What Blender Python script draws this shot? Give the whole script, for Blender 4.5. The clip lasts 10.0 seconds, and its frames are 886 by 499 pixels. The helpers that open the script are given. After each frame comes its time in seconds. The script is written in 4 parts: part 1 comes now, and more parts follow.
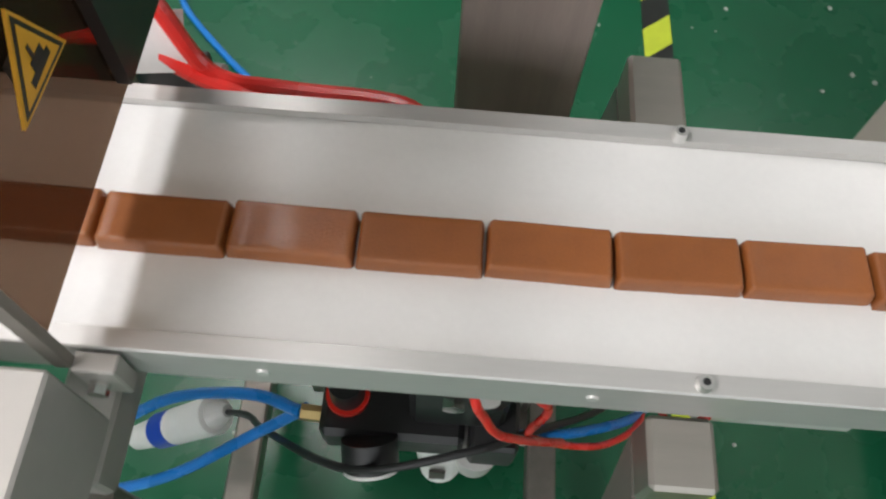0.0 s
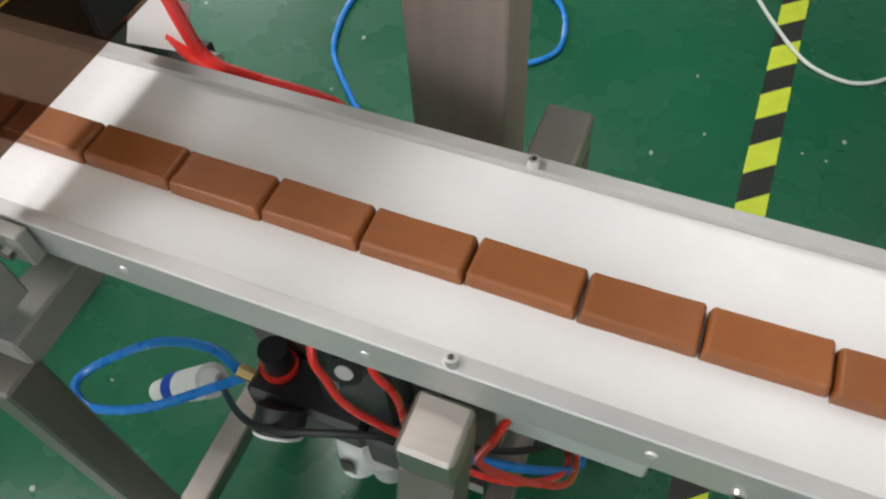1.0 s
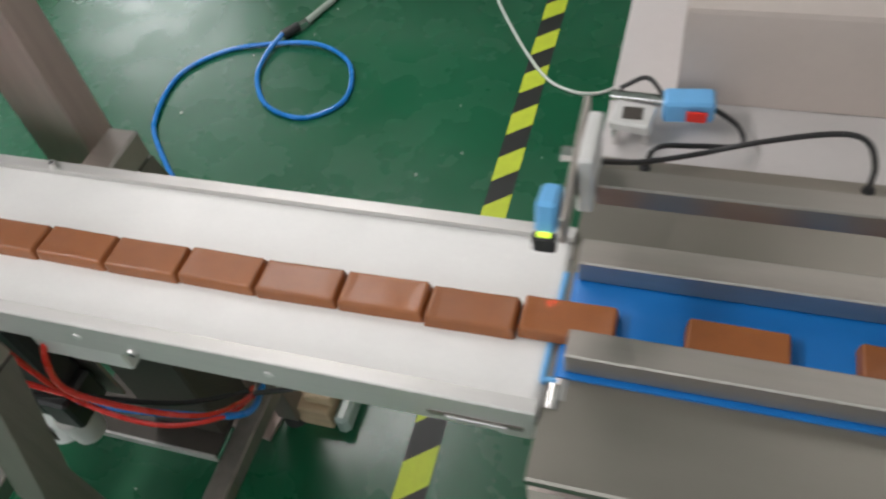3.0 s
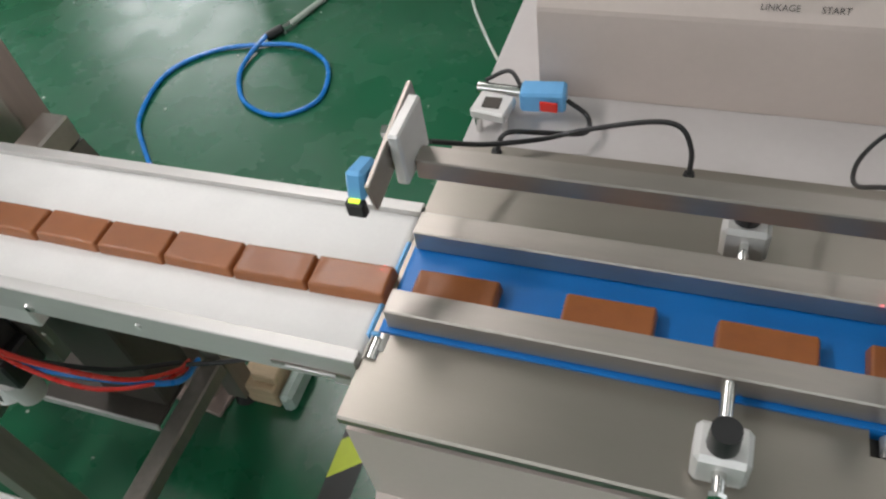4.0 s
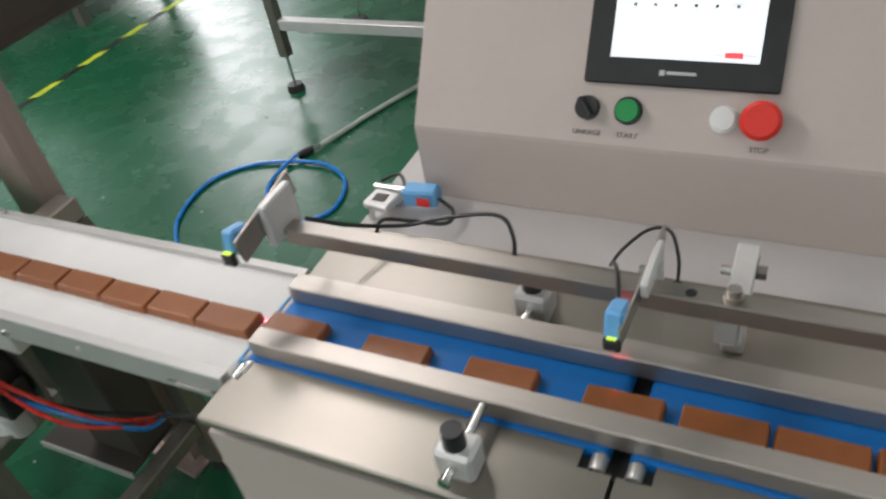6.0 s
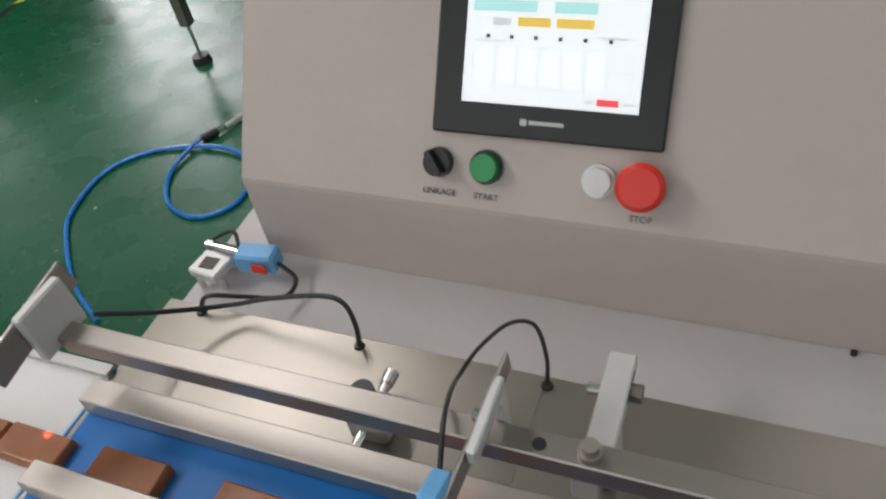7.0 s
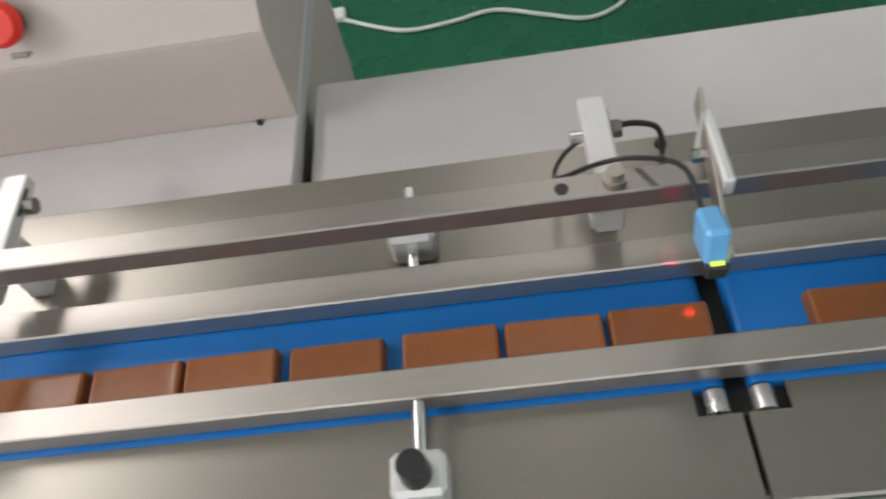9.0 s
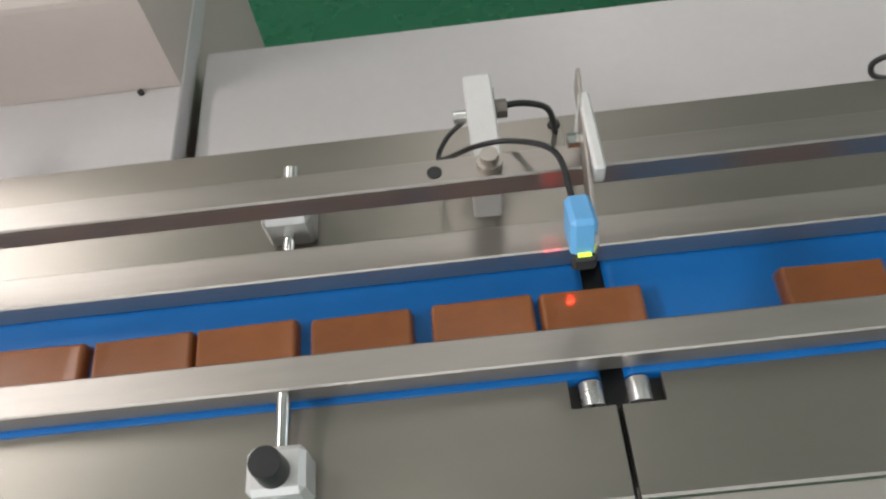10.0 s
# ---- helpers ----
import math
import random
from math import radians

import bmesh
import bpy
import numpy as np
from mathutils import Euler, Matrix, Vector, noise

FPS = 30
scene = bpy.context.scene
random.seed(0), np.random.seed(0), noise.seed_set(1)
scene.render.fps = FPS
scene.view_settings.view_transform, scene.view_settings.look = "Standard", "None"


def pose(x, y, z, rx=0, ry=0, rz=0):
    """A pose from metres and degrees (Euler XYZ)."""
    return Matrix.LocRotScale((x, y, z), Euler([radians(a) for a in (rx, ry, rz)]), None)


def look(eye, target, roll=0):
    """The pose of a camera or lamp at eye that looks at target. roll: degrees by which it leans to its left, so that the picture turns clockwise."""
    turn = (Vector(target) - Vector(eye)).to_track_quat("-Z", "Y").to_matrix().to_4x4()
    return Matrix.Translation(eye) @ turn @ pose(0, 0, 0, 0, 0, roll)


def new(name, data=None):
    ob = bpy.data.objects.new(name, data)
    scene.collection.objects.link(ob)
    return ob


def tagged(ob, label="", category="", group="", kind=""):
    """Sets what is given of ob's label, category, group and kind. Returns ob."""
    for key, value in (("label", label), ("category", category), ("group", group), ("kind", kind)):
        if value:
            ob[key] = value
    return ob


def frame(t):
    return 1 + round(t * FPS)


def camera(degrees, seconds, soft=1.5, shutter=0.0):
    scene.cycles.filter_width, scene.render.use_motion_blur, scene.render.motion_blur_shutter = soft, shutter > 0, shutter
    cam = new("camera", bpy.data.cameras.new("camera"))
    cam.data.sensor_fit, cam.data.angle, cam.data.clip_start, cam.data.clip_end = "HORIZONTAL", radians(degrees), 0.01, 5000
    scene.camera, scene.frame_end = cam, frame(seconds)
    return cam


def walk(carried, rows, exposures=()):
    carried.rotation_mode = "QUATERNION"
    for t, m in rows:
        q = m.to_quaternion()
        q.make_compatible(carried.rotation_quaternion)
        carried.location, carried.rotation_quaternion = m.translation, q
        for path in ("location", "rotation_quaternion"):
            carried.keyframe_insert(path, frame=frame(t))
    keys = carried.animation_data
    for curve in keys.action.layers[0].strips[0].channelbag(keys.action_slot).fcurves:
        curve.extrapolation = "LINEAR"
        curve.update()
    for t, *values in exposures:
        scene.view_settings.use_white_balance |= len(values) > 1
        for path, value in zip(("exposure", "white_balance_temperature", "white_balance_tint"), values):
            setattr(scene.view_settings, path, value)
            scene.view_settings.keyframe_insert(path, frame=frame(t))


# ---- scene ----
cam = camera(58.9, 10.0, soft=2.2, shutter=0.4)
PATH = [
    (0, (-0.092, -0.14, 1.213), (-0.096, 0.784, -0.561), 4.3),
    (0.5, (0.006, -0.187, 1.23), (-0.238, 0.815, -0.484), -1.9),
    (1, (0.154, -0.193, 1.234), (-0.337, 0.836, -0.409), -4.3),
    (1.5, (0.228, -0.218, 1.243), (-0.355, 0.838, -0.352), -5.5),
    (2, (0.334, -0.288, 1.273), (-0.338, 0.83, -0.243), -6.3),
    (2.5, (0.477, -0.323, 1.301), (-0.217, 0.812, -0.193), -9.7),
    (3, (0.679, -0.263, 1.325), (0.152, 0.903, -0.212), -11.1),
    (4.5, (0.941, -0.341, 1.361), (0.221, 0.818, -0.101), -13.9),
    (5, (1.076, -0.472, 1.404), (0.211, 0.79, 0.116), -13.4),
    (5.5, (1.13, -0.47, 1.403), (0.274, 0.857, 0.176), -11.9),
    (7, (1.179, -0.118, 1.376), (0.476, 1.142, -0.01), -12.2),
    (7.5, (1.242, -0.216, 1.371), (0.591, 1.01, -0.07), -14.6),
    (8, (1.384, -0.264, 1.359), (0.91, 0.98, -0.134), -16.4),
    (8.5, (1.449, -0.226, 1.353), (1.186, 0.976, -0.224), -14.0),
    (9, (1.525, -0.193, 1.337), (1.354, 0.942, -0.301), -14.0),
    (9.5, (1.575, -0.169, 1.316), (1.511, 0.938, -0.348), -10.4),
    (10, (1.582, -0.172, 1.314), (1.523, 0.891, -0.379), -8.9),
]
walk(cam, [(t, look(eye, target, roll)) for t, eye, target, roll in PATH],
     [(0, 0.05), (2.2, 0.05), (3.2, -0.15), (4.3, -0.1), (5.7, -0.17), (7.0, -0.42), (7.5, -0.38), (8.0, -0.25), (8.5, 0.1), (9.0, 0.25), (10.0, 0.34)])

# ---- world and lights ----
world = bpy.data.worlds.new("sky")
world.use_nodes = True
scene.world = world
wn = world.node_tree.nodes
sky = wn.new("ShaderNodeTexSky")
sky.sky_type, sky.sun_disc = "NISHITA", False
sky.sun_elevation, sky.sun_rotation = radians(40), radians(-60)
world.node_tree.links.new(sky.outputs[0], wn["Background"].inputs[0])
wn["Background"].inputs[1].default_value = 0.12


def area_lamp(name, m, sx, sy, watts, colour):
    data = bpy.data.lights.new(name, "AREA")
    data.shape, data.size, data.size_y, data.energy, data.color = "RECTANGLE", sx, sy, watts, colour
    ob = new(name, data)
    ob.matrix_world = m
    return ob


# daylight in the window openings of the hall, and added lamps under its ceiling
area_lamp("window_light", look((-6.2, 7.5, 3.0), (0.3, 0.2, 0.8)), 2.2, 4.0, 145, (1.0, 0.965, 1.0))
# added fill from the south, to lift the faces turned that way
area_lamp("window_light", look((-1.4, -4.8, 2.9), (-0.2, 0.2, 0.8)), 6.0, 2.6, 42, (1.0, 0.945, 0.96))
# unseen lamps: the first for light from the left, the others as fill
OVERHEAD_LAMPS = ((-2.1, -0.7, 122), (-1.0, 2.0, 54), (1.2, -0.5, 5), (1.8, 2.4, 8))
for lx, ly, watts in OVERHEAD_LAMPS:
    area_lamp("ceiling_light", look((lx, ly, 3.55), (lx, ly + 0.001, 0)), 0.6, 2.2, watts, (1.0, 0.945, 0.945))


def sensor_beam(x, y, z, tx, ty, tz):
    """The narrow red beam of a photoelectric sensor."""
    data = bpy.data.lights.new("sensor_beam", "SPOT")
    data.energy, data.color, data.spot_size, data.spot_blend, data.shadow_soft_size = 34.0, (1.0, 0.02, 0.03), radians(3.4), 0.6, 0.002
    ob = new("sensor_beam", data)
    ob.matrix_world = look((x, y, z), (tx, ty, tz))


sensor_beam(1.017, 0.0720, 0.8872, 1.0135, 0.0965, 0.801)
sensor_beam(1.652, 0.0720, 0.8872, 1.6535, 0.0945, 0.801)
sensor_beam(0.6005, 0.0840, 0.8842, 0.6005, 0.0960, 0.801)

# added red spots draw the sensor light mirrored in guide and tube
for sx in (1.0085, 1.6455):
    for ty, tz in ((0.1375, 0.8135), (0.1475, 0.878)):
        glint = bpy.data.lights.new("sensor_glint", "SPOT")
        glint.energy, glint.color, glint.spot_size, glint.spot_blend, glint.shadow_soft_size = 0.3 if tz < 0.85 else 0.02, (1.0, 0.02, 0.05), radians(22), 1.0, 0.002
        new("sensor_glint", glint).matrix_world = look((sx, 0.100, 0.852), (sx, ty, tz))

# ---- materials ----


def mat(name, colour, rough=0.5, metal=0.0, vary=0.12, scale=18.0, bump=0.0, coat=0.0, stretch=(1, 1, 1), grain=0.0, rand=0.0, spread=0.09):
    """A surface with stains at a large scale, grain at a small one, and fine relief."""
    m = bpy.data.materials.new(name)
    m.use_nodes = True
    n, l = m.node_tree.nodes, m.node_tree.links
    b = n["Principled BSDF"]
    b.inputs["Metallic"].default_value = metal
    b.inputs["Coat Weight"].default_value = coat
    b.inputs["Coat Roughness"].default_value = 0.12
    tc = n.new("ShaderNodeTexCoord")
    mp = n.new("ShaderNodeMapping")
    mp.inputs["Scale"].default_value = stretch
    l.new(tc.outputs["Object"], mp.inputs[0])
    big, small = n.new("ShaderNodeTexNoise"), n.new("ShaderNodeTexNoise")
    big.inputs["Scale"].default_value, big.inputs["Detail"].default_value = scale, 4
    small.inputs["Scale"].default_value, small.inputs["Detail"].default_value = scale * 14, 3
    l.new(mp.outputs[0], big.inputs[0])
    l.new(mp.outputs[0], small.inputs[0])
    add = n.new("ShaderNodeMath")
    add.operation = "MULTIPLY_ADD"
    add.inputs[1].default_value = 0.35 + grain
    l.new(small.outputs[0], add.inputs[0])
    l.new(big.outputs[0], add.inputs[2])
    ramp = n.new("ShaderNodeMapRange")
    ramp.inputs[1].default_value, ramp.inputs[2].default_value = 0.4, 1.0 + grain
    ramp.inputs[3].default_value, ramp.inputs[4].default_value = 1.0 - vary, 1.0 + vary
    l.new(add.outputs[0], ramp.inputs[0])
    mul = n.new("ShaderNodeVectorMath")
    mul.operation = "SCALE"
    mul.inputs[0].default_value = colour
    last = ramp.outputs[0]
    if rand:
        info = n.new("ShaderNodeObjectInfo")
        r2 = n.new("ShaderNodeMapRange")
        r2.inputs[3].default_value, r2.inputs[4].default_value = 1 - rand, 1 + rand
        l.new(info.outputs["Random"], r2.inputs[0])
        mm = n.new("ShaderNodeMath")
        mm.operation = "MULTIPLY"
        l.new(last, mm.inputs[0])
        l.new(r2.outputs[0], mm.inputs[1])
        last = mm.outputs[0]
    l.new(last, mul.inputs["Scale"])
    l.new(mul.outputs[0], b.inputs["Base Color"])
    rr = n.new("ShaderNodeMapRange")
    rr.inputs[3].default_value, rr.inputs[4].default_value = max(rough - spread, 0.03), min(rough + spread, 1)
    l.new(big.outputs[0], rr.inputs[0])
    l.new(rr.outputs[0], b.inputs["Roughness"])
    if bump:
        bp = n.new("ShaderNodeBump")
        bp.inputs["Strength"].default_value, bp.inputs["Distance"].default_value = bump, 0.002
        l.new(small.outputs[0], bp.inputs["Height"])
        l.new(bp.outputs[0], b.inputs["Normal"])
    return m


def glow(name, colour, strength):
    m = bpy.data.materials.new(name)
    m.use_nodes = True
    b = m.node_tree.nodes["Principled BSDF"]
    b.inputs["Base Color"].default_value = (*colour, 1)
    b.inputs["Emission Color"].default_value = (*colour, 1)
    b.inputs["Emission Strength"].default_value = strength
    return m


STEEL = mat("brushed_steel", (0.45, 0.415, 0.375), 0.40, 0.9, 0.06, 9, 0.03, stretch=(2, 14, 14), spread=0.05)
STEEL_TOP = mat("satin_steel_sheet", (0.31, 0.285, 0.25), 0.33, 0.8, 0.03, 5, 0.012, stretch=(2, 9, 9), spread=0.04)
TUBE_STEEL = mat("brushed_steel_tube", (0.36, 0.33, 0.30), 0.36, 0.9, 0.05, 9, 0.02, stretch=(2, 14, 14), spread=0.05)
POST_STEEL = mat("brown_tinged_steel", (0.44, 0.35, 0.315), 0.46, 0.45, 0.12, 5, 0.06, stretch=(14, 14, 1))
# darker steel; on the conveyor frame the shade is put into this colour
STEEL_DARK = mat("dark_shaded_steel", (0.235, 0.215, 0.19), 0.42, 0.55, 0.16, 5, 0.06, stretch=(14, 14, 1))
ALU = mat("white_aluminium", (0.72, 0.71, 0.69), 0.42, 0.35, 0.07, 30, 0.03)
CHROME = mat("polished_shaft", (0.75, 0.74, 0.72), 0.16, 1.0, 0.05, 30)
ROLLER = mat("satin_roller_end", (0.66, 0.65, 0.63), 0.3, 0.75, 0.06, 30)
RAIL = mat("satin_aluminium_rail", (0.56, 0.55, 0.53), 0.42, 0.4, 0.05, 12, 0.02, stretch=(2, 14, 14), spread=0.05)
WHITE_BELT = mat("white_pvc_belt", (0.80, 0.79, 0.77), 0.48, 0, 0.05, 14, 0.05)
BLUE_BELT = mat("blue_pu_belt", (0.003, 0.165, 0.53), 0.42, 0, 0.08, 25, 0.06)
BEIGE = mat("beige_powder_coat", (0.56, 0.48, 0.435), 0.5, 0, 0.05, 8, 0.12, grain=0.1)
BEIGE_PLATE = mat("light_grey_powder_coat", (0.58, 0.55, 0.54), 0.45, 0, 0.05, 7, 0.1, grain=0.1)
CHOC = mat("milk_chocolate", (0.275, 0.088, 0.022), 0.40, 0, 0.16, 40, 0.16, coat=0.15, rand=0.10)
BLACK = mat("black_plastic", (0.018, 0.018, 0.019), 0.4, 0, 0.2, 40)
RUBBER = mat("black_rubber", (0.02, 0.02, 0.02), 0.7, 0, 0.2, 40)
# dark brown sheet metal, and the painted shade of gaps and recesses
DARK_AND_SHADE = mat("dark_sheet_and_shade", (0.075, 0.065, 0.055), 0.5, 0.3, 0.2, 7)
WHITE_PLASTIC = mat("white_plastic", (0.78, 0.78, 0.76), 0.35, 0, 0.05, 20)
GREY_PLASTIC = mat("pale_grey_plastic", (0.55, 0.55, 0.53), 0.35, 0, 0.08, 20)
NAVY = mat("blue_plastic", (0.015, 0.06, 0.42), 0.35, 0, 0.1, 20)
SKY_BLUE = mat("light_blue_plastic", (0.16, 0.45, 0.80), 0.38, 0, 0.08, 30)
RED_HOSE = mat("red_pu_hose", (0.82, 0.035, 0.028), 0.28, 0, 0.08, 20, coat=0.3)
BLUE_HOSE = mat("blue_pu_hose", (0.012, 0.21, 0.66), 0.28, 0, 0.08, 20, coat=0.3)
GREY_HOSE = mat("grey_green_hose", (0.40, 0.46, 0.40), 0.4, 0, 0.1, 20)
PALE_CABLE = mat("pale_cable", (0.66, 0.72, 0.66), 0.4, 0, 0.08, 20)
RED_CAP = mat("red_button_plastic", (0.80, 0.035, 0.022), 0.35, 0, 0.05, 20)
GREEN_CAP = mat("green_button_plastic", (0.012, 0.30, 0.075), 0.3, 0, 0.08, 20)
YELLOW = mat("sign_yellow", (0.78, 0.40, 0.03), 0.45, 0, 0.1, 60)
CARD = mat("bare_wood_block", (0.55, 0.42, 0.27), 0.6, 0, 0.14, 16, 0.2, stretch=(1, 6, 6))
BRASS = mat("brass_fitting", (0.62, 0.45, 0.2), 0.3, 1.0, 0.1, 20)
PALE_BLUE = mat("pale_blue_enamel", (0.52, 0.60, 0.74), 0.4, 0, 0.06, 20)
FAR_BROWN = mat("brown_painted_sheet", (0.085, 0.06, 0.048), 0.5, 0.1, 0.15, 4)
DULL_SHEET = mat("dull_grey_sheet", (0.40, 0.38, 0.35), 0.5, 0.15, 0.08, 6, 0.03)
WALL = mat("painted_wall", (0.62, 0.63, 0.60), 0.7, 0, 0.06, 1.5)
INK = mat("printed_ink", (0.10, 0.085, 0.08), 0.6, 0, 0.1, 30)
GLASS_BAG = mat("clear_film", (0.42, 0.52, 0.48), 0.2, 0, 0.2, 25)

SCREEN = glow("screen_white", (0.86, 0.90, 0.93), 0.66)
SCREEN_YELLOW = glow("screen_yellow", (0.80, 0.55, 0.10), 0.6)
SCREEN_CYAN = glow("screen_cyan", (0.45, 0.78, 0.78), 0.6)
SCREEN_PALE = glow("screen_pale", (0.84, 0.87, 0.90), 0.8)
SCREEN_GREY = glow("screen_grey", (0.62, 0.66, 0.68), 0.6)
SCREEN_RED = glow("screen_red", (0.85, 0.08, 0.10), 0.7)
LED_GREEN = glow("indicator_lamp", (0.55, 0.75, 0.05), 1.6)
SKYPANE = glow("bright_window_sky", (0.93, 0.96, 1.0), 1.35)


def tinted():
    m = bpy.data.materials.new("tinted_acrylic")
    m.use_nodes = True
    n, l = m.node_tree.nodes, m.node_tree.links
    b = n["Principled BSDF"]
    b.inputs["Base Color"].default_value = (0.07, 0.045, 0.032, 1)
    b.inputs["Roughness"].default_value = 0.12
    tr = n.new("ShaderNodeBsdfTransparent")
    tr.inputs[0].default_value = (0.48, 0.38, 0.31, 1)
    mix = n.new("ShaderNodeMixShader")
    mix.inputs[0].default_value = 0.25
    l.new(tr.outputs[0], mix.inputs[1])
    l.new(b.outputs[0], mix.inputs[2])
    l.new(mix.outputs[0], n["Material Output"].inputs[0])
    return m


def floor_paint():
    """Glossy green epoxy, scuffed and dusty."""
    m = bpy.data.materials.new("green_epoxy_floor")
    m.use_nodes = True
    n, l = m.node_tree.nodes, m.node_tree.links
    b = n["Principled BSDF"]
    tc = n.new("ShaderNodeTexCoord")
    big, mid, spot = (n.new("ShaderNodeTexNoise") for _ in range(3))
    for nd, s, d in ((big, 1.3, 5), (mid, 7.0, 6), (spot, 42.0, 2)):
        nd.inputs["Scale"].default_value, nd.inputs["Detail"].default_value = s, d
        l.new(tc.outputs["Object"], nd.inputs[0])
    r1 = n.new("ShaderNodeValToRGB")
    r1.color_ramp.elements[0].position, r1.color_ramp.elements[1].position = 0.3, 0.75
    r1.color_ramp.elements[0].color = (0.006, 0.085, 0.036, 1)
    r1.color_ramp.elements[1].color = (0.014, 0.135, 0.062, 1)
    l.new(big.outputs[0], r1.inputs[0])
    r2 = n.new("ShaderNodeValToRGB")
    r2.color_ramp.elements[0].position, r2.color_ramp.elements[1].position = 0.66, 0.78
    r2.color_ramp.elements[0].color, r2.color_ramp.elements[1].color = (0, 0, 0, 1), (0.5, 0.5, 0.5, 1)
    l.new(spot.outputs[0], r2.inputs[0])
    mx = n.new("ShaderNodeMixRGB")
    mx.inputs[2].default_value = (0.03, 0.10, 0.055, 1)
    l.new(r2.outputs[0], mx.inputs[0])
    l.new(r1.outputs[0], mx.inputs[1])
    l.new(mx.outputs[0], b.inputs["Base Color"])
    rr = n.new("ShaderNodeMapRange")
    rr.inputs[1].default_value, rr.inputs[2].default_value = 0.34, 0.72
    rr.inputs[3].default_value, rr.inputs[4].default_value = 0.20, 0.36
    l.new(mid.outputs[0], rr.inputs[0])
    l.new(rr.outputs[0], b.inputs["Roughness"])
    b.inputs["Coat Weight"].default_value, b.inputs["Coat Roughness"].default_value = 0.3, 0.24
    bp = n.new("ShaderNodeBump")
    bp.inputs["Strength"].default_value, bp.inputs["Distance"].default_value = 0.25, 0.004
    l.new(mid.outputs[0], bp.inputs["Height"])
    l.new(bp.outputs[0], b.inputs["Normal"])
    return m


FLOOR = floor_paint()
TINT = tinted()
TAPE_YELLOW = mat("tape_yellow", (0.55, 0.66, 0.045), 0.45, 0, 0.10, 30)
TAPE_BLACK = mat("tape_black", (0.018, 0.02, 0.018), 0.45, 0, 0.2, 30)

# ---- mesh helpers ----


def box(bm, x0, x1, y0, y1, z0, z1, bevel=0.0, m=None, seg=1):
    vs = bmesh.ops.create_cube(bm, size=1.0, matrix=Matrix.Translation(((x0 + x1) / 2, (y0 + y1) / 2, (z0 + z1) / 2)) @ Matrix.Diagonal((x1 - x0, y1 - y0, z1 - z0, 1)))["verts"]
    if bevel:
        edges = list({e for v in vs for e in v.link_edges})
        out = bmesh.ops.bevel(bm, geom=edges, offset=bevel, segments=seg, affect="EDGES", profile=0.5)
        vs = list({v for f in out["faces"] for v in f.verts} | {v for v in vs if v.is_valid})
    if m is not None:
        bmesh.ops.transform(bm, matrix=m, verts=vs)
    return vs


def cyl(bm, a, b, r, r2=None, seg=20):
    a, b = Vector(a), Vector(b)
    d = b - a
    q = d.to_track_quat("Z", "Y").to_matrix().to_4x4()
    return bmesh.ops.create_cone(bm, cap_ends=True, segments=seg, radius1=r, radius2=r if r2 is None else r2, depth=d.length, matrix=Matrix.Translation((a + b) / 2) @ q)["verts"]


def prism(bm, outline, x0, x1):
    """An outline in y, z pulled along x."""
    rings = [[bm.verts.new((x, y, z)) for y, z in outline] for x in (x0, x1)]
    bm.faces.new(rings[0][::-1])
    bm.faces.new(rings[1])
    k = len(outline)
    for i in range(k):
        bm.faces.new((rings[0][i], rings[0][(i + 1) % k], rings[1][(i + 1) % k], rings[1][i]))
    bmesh.ops.recalc_face_normals(bm, faces=bm.faces)


def spline(pts, steps=8):
    p = [Vector(q) for q in pts]
    p = [2 * p[0] - p[1], *p, 2 * p[-1] - p[-2]]
    out = []
    for i in range(1, len(p) - 2):
        for s in range(steps):
            t = s / steps
            out.append(0.5 * (2 * p[i] + (p[i + 1] - p[i - 1]) * t + (2 * p[i - 1] - 5 * p[i] + 4 * p[i + 1] - p[i + 2]) * t * t + (3 * p[i] - p[i - 1] - 3 * p[i + 1] + p[i + 2]) * t ** 3))
    return [*out, p[-2]]


def hose(bm, pts, r, seg=10, steps=8):
    line = spline(pts, steps)
    rings, side = [], None
    for i, p in enumerate(line):
        d = (line[min(i + 1, len(line) - 1)] - line[max(i - 1, 0)]).normalized()
        if side is None:
            side = d.orthogonal().normalized()
        side = (side - d * side.dot(d)).normalized()
        up = d.cross(side)
        rings.append([bm.verts.new(p + r * (math.cos(a) * side + math.sin(a) * up)) for a in (2 * math.pi * k / seg for k in range(seg))])
    for a, b in zip(rings, rings[1:]):
        for k in range(seg):
            bm.faces.new((a[k], a[(k + 1) % seg], b[(k + 1) % seg], b[k]))
    bm.faces.new(rings[0][::-1])
    bm.faces.new(rings[-1])


def link(name, bm, material, crease=28):
    me = bpy.data.meshes.new(name)
    bm.normal_update()
    bm.to_mesh(me)
    bm.free()
    me.materials.append(material)
    ob = new(name, me)
    me.shade_smooth()
    me.set_sharp_from_angle(angle=radians(crease))
    return ob


def thing(name, at, label, category, group="", kind=""):
    ob = new(name)
    ob.location = at
    ob.empty_display_size = 0.05
    return tagged(ob, label, category, group, kind)


def base_of(ob):
    return ob.location + (base_of(ob.parent) if ob.parent else Vector())


def part(name, bm, material, parent, label=""):
    """bm is in the world's metres."""
    bmesh.ops.translate(bm, verts=bm.verts, vec=-base_of(parent))
    ob = link(name, bm, material)
    ob.parent = parent
    return tagged(ob, label)


def single(name, bm, material, label, category, group="", kind=""):
    return tagged(link(name, bm, material), label, category, group, kind)


def B(*a, **k):
    bm = bmesh.new()
    box(bm, *a, **k)
    return bm


def C(*a, **k):
    bm = bmesh.new()
    cyl(bm, *a, **k)
    return bm


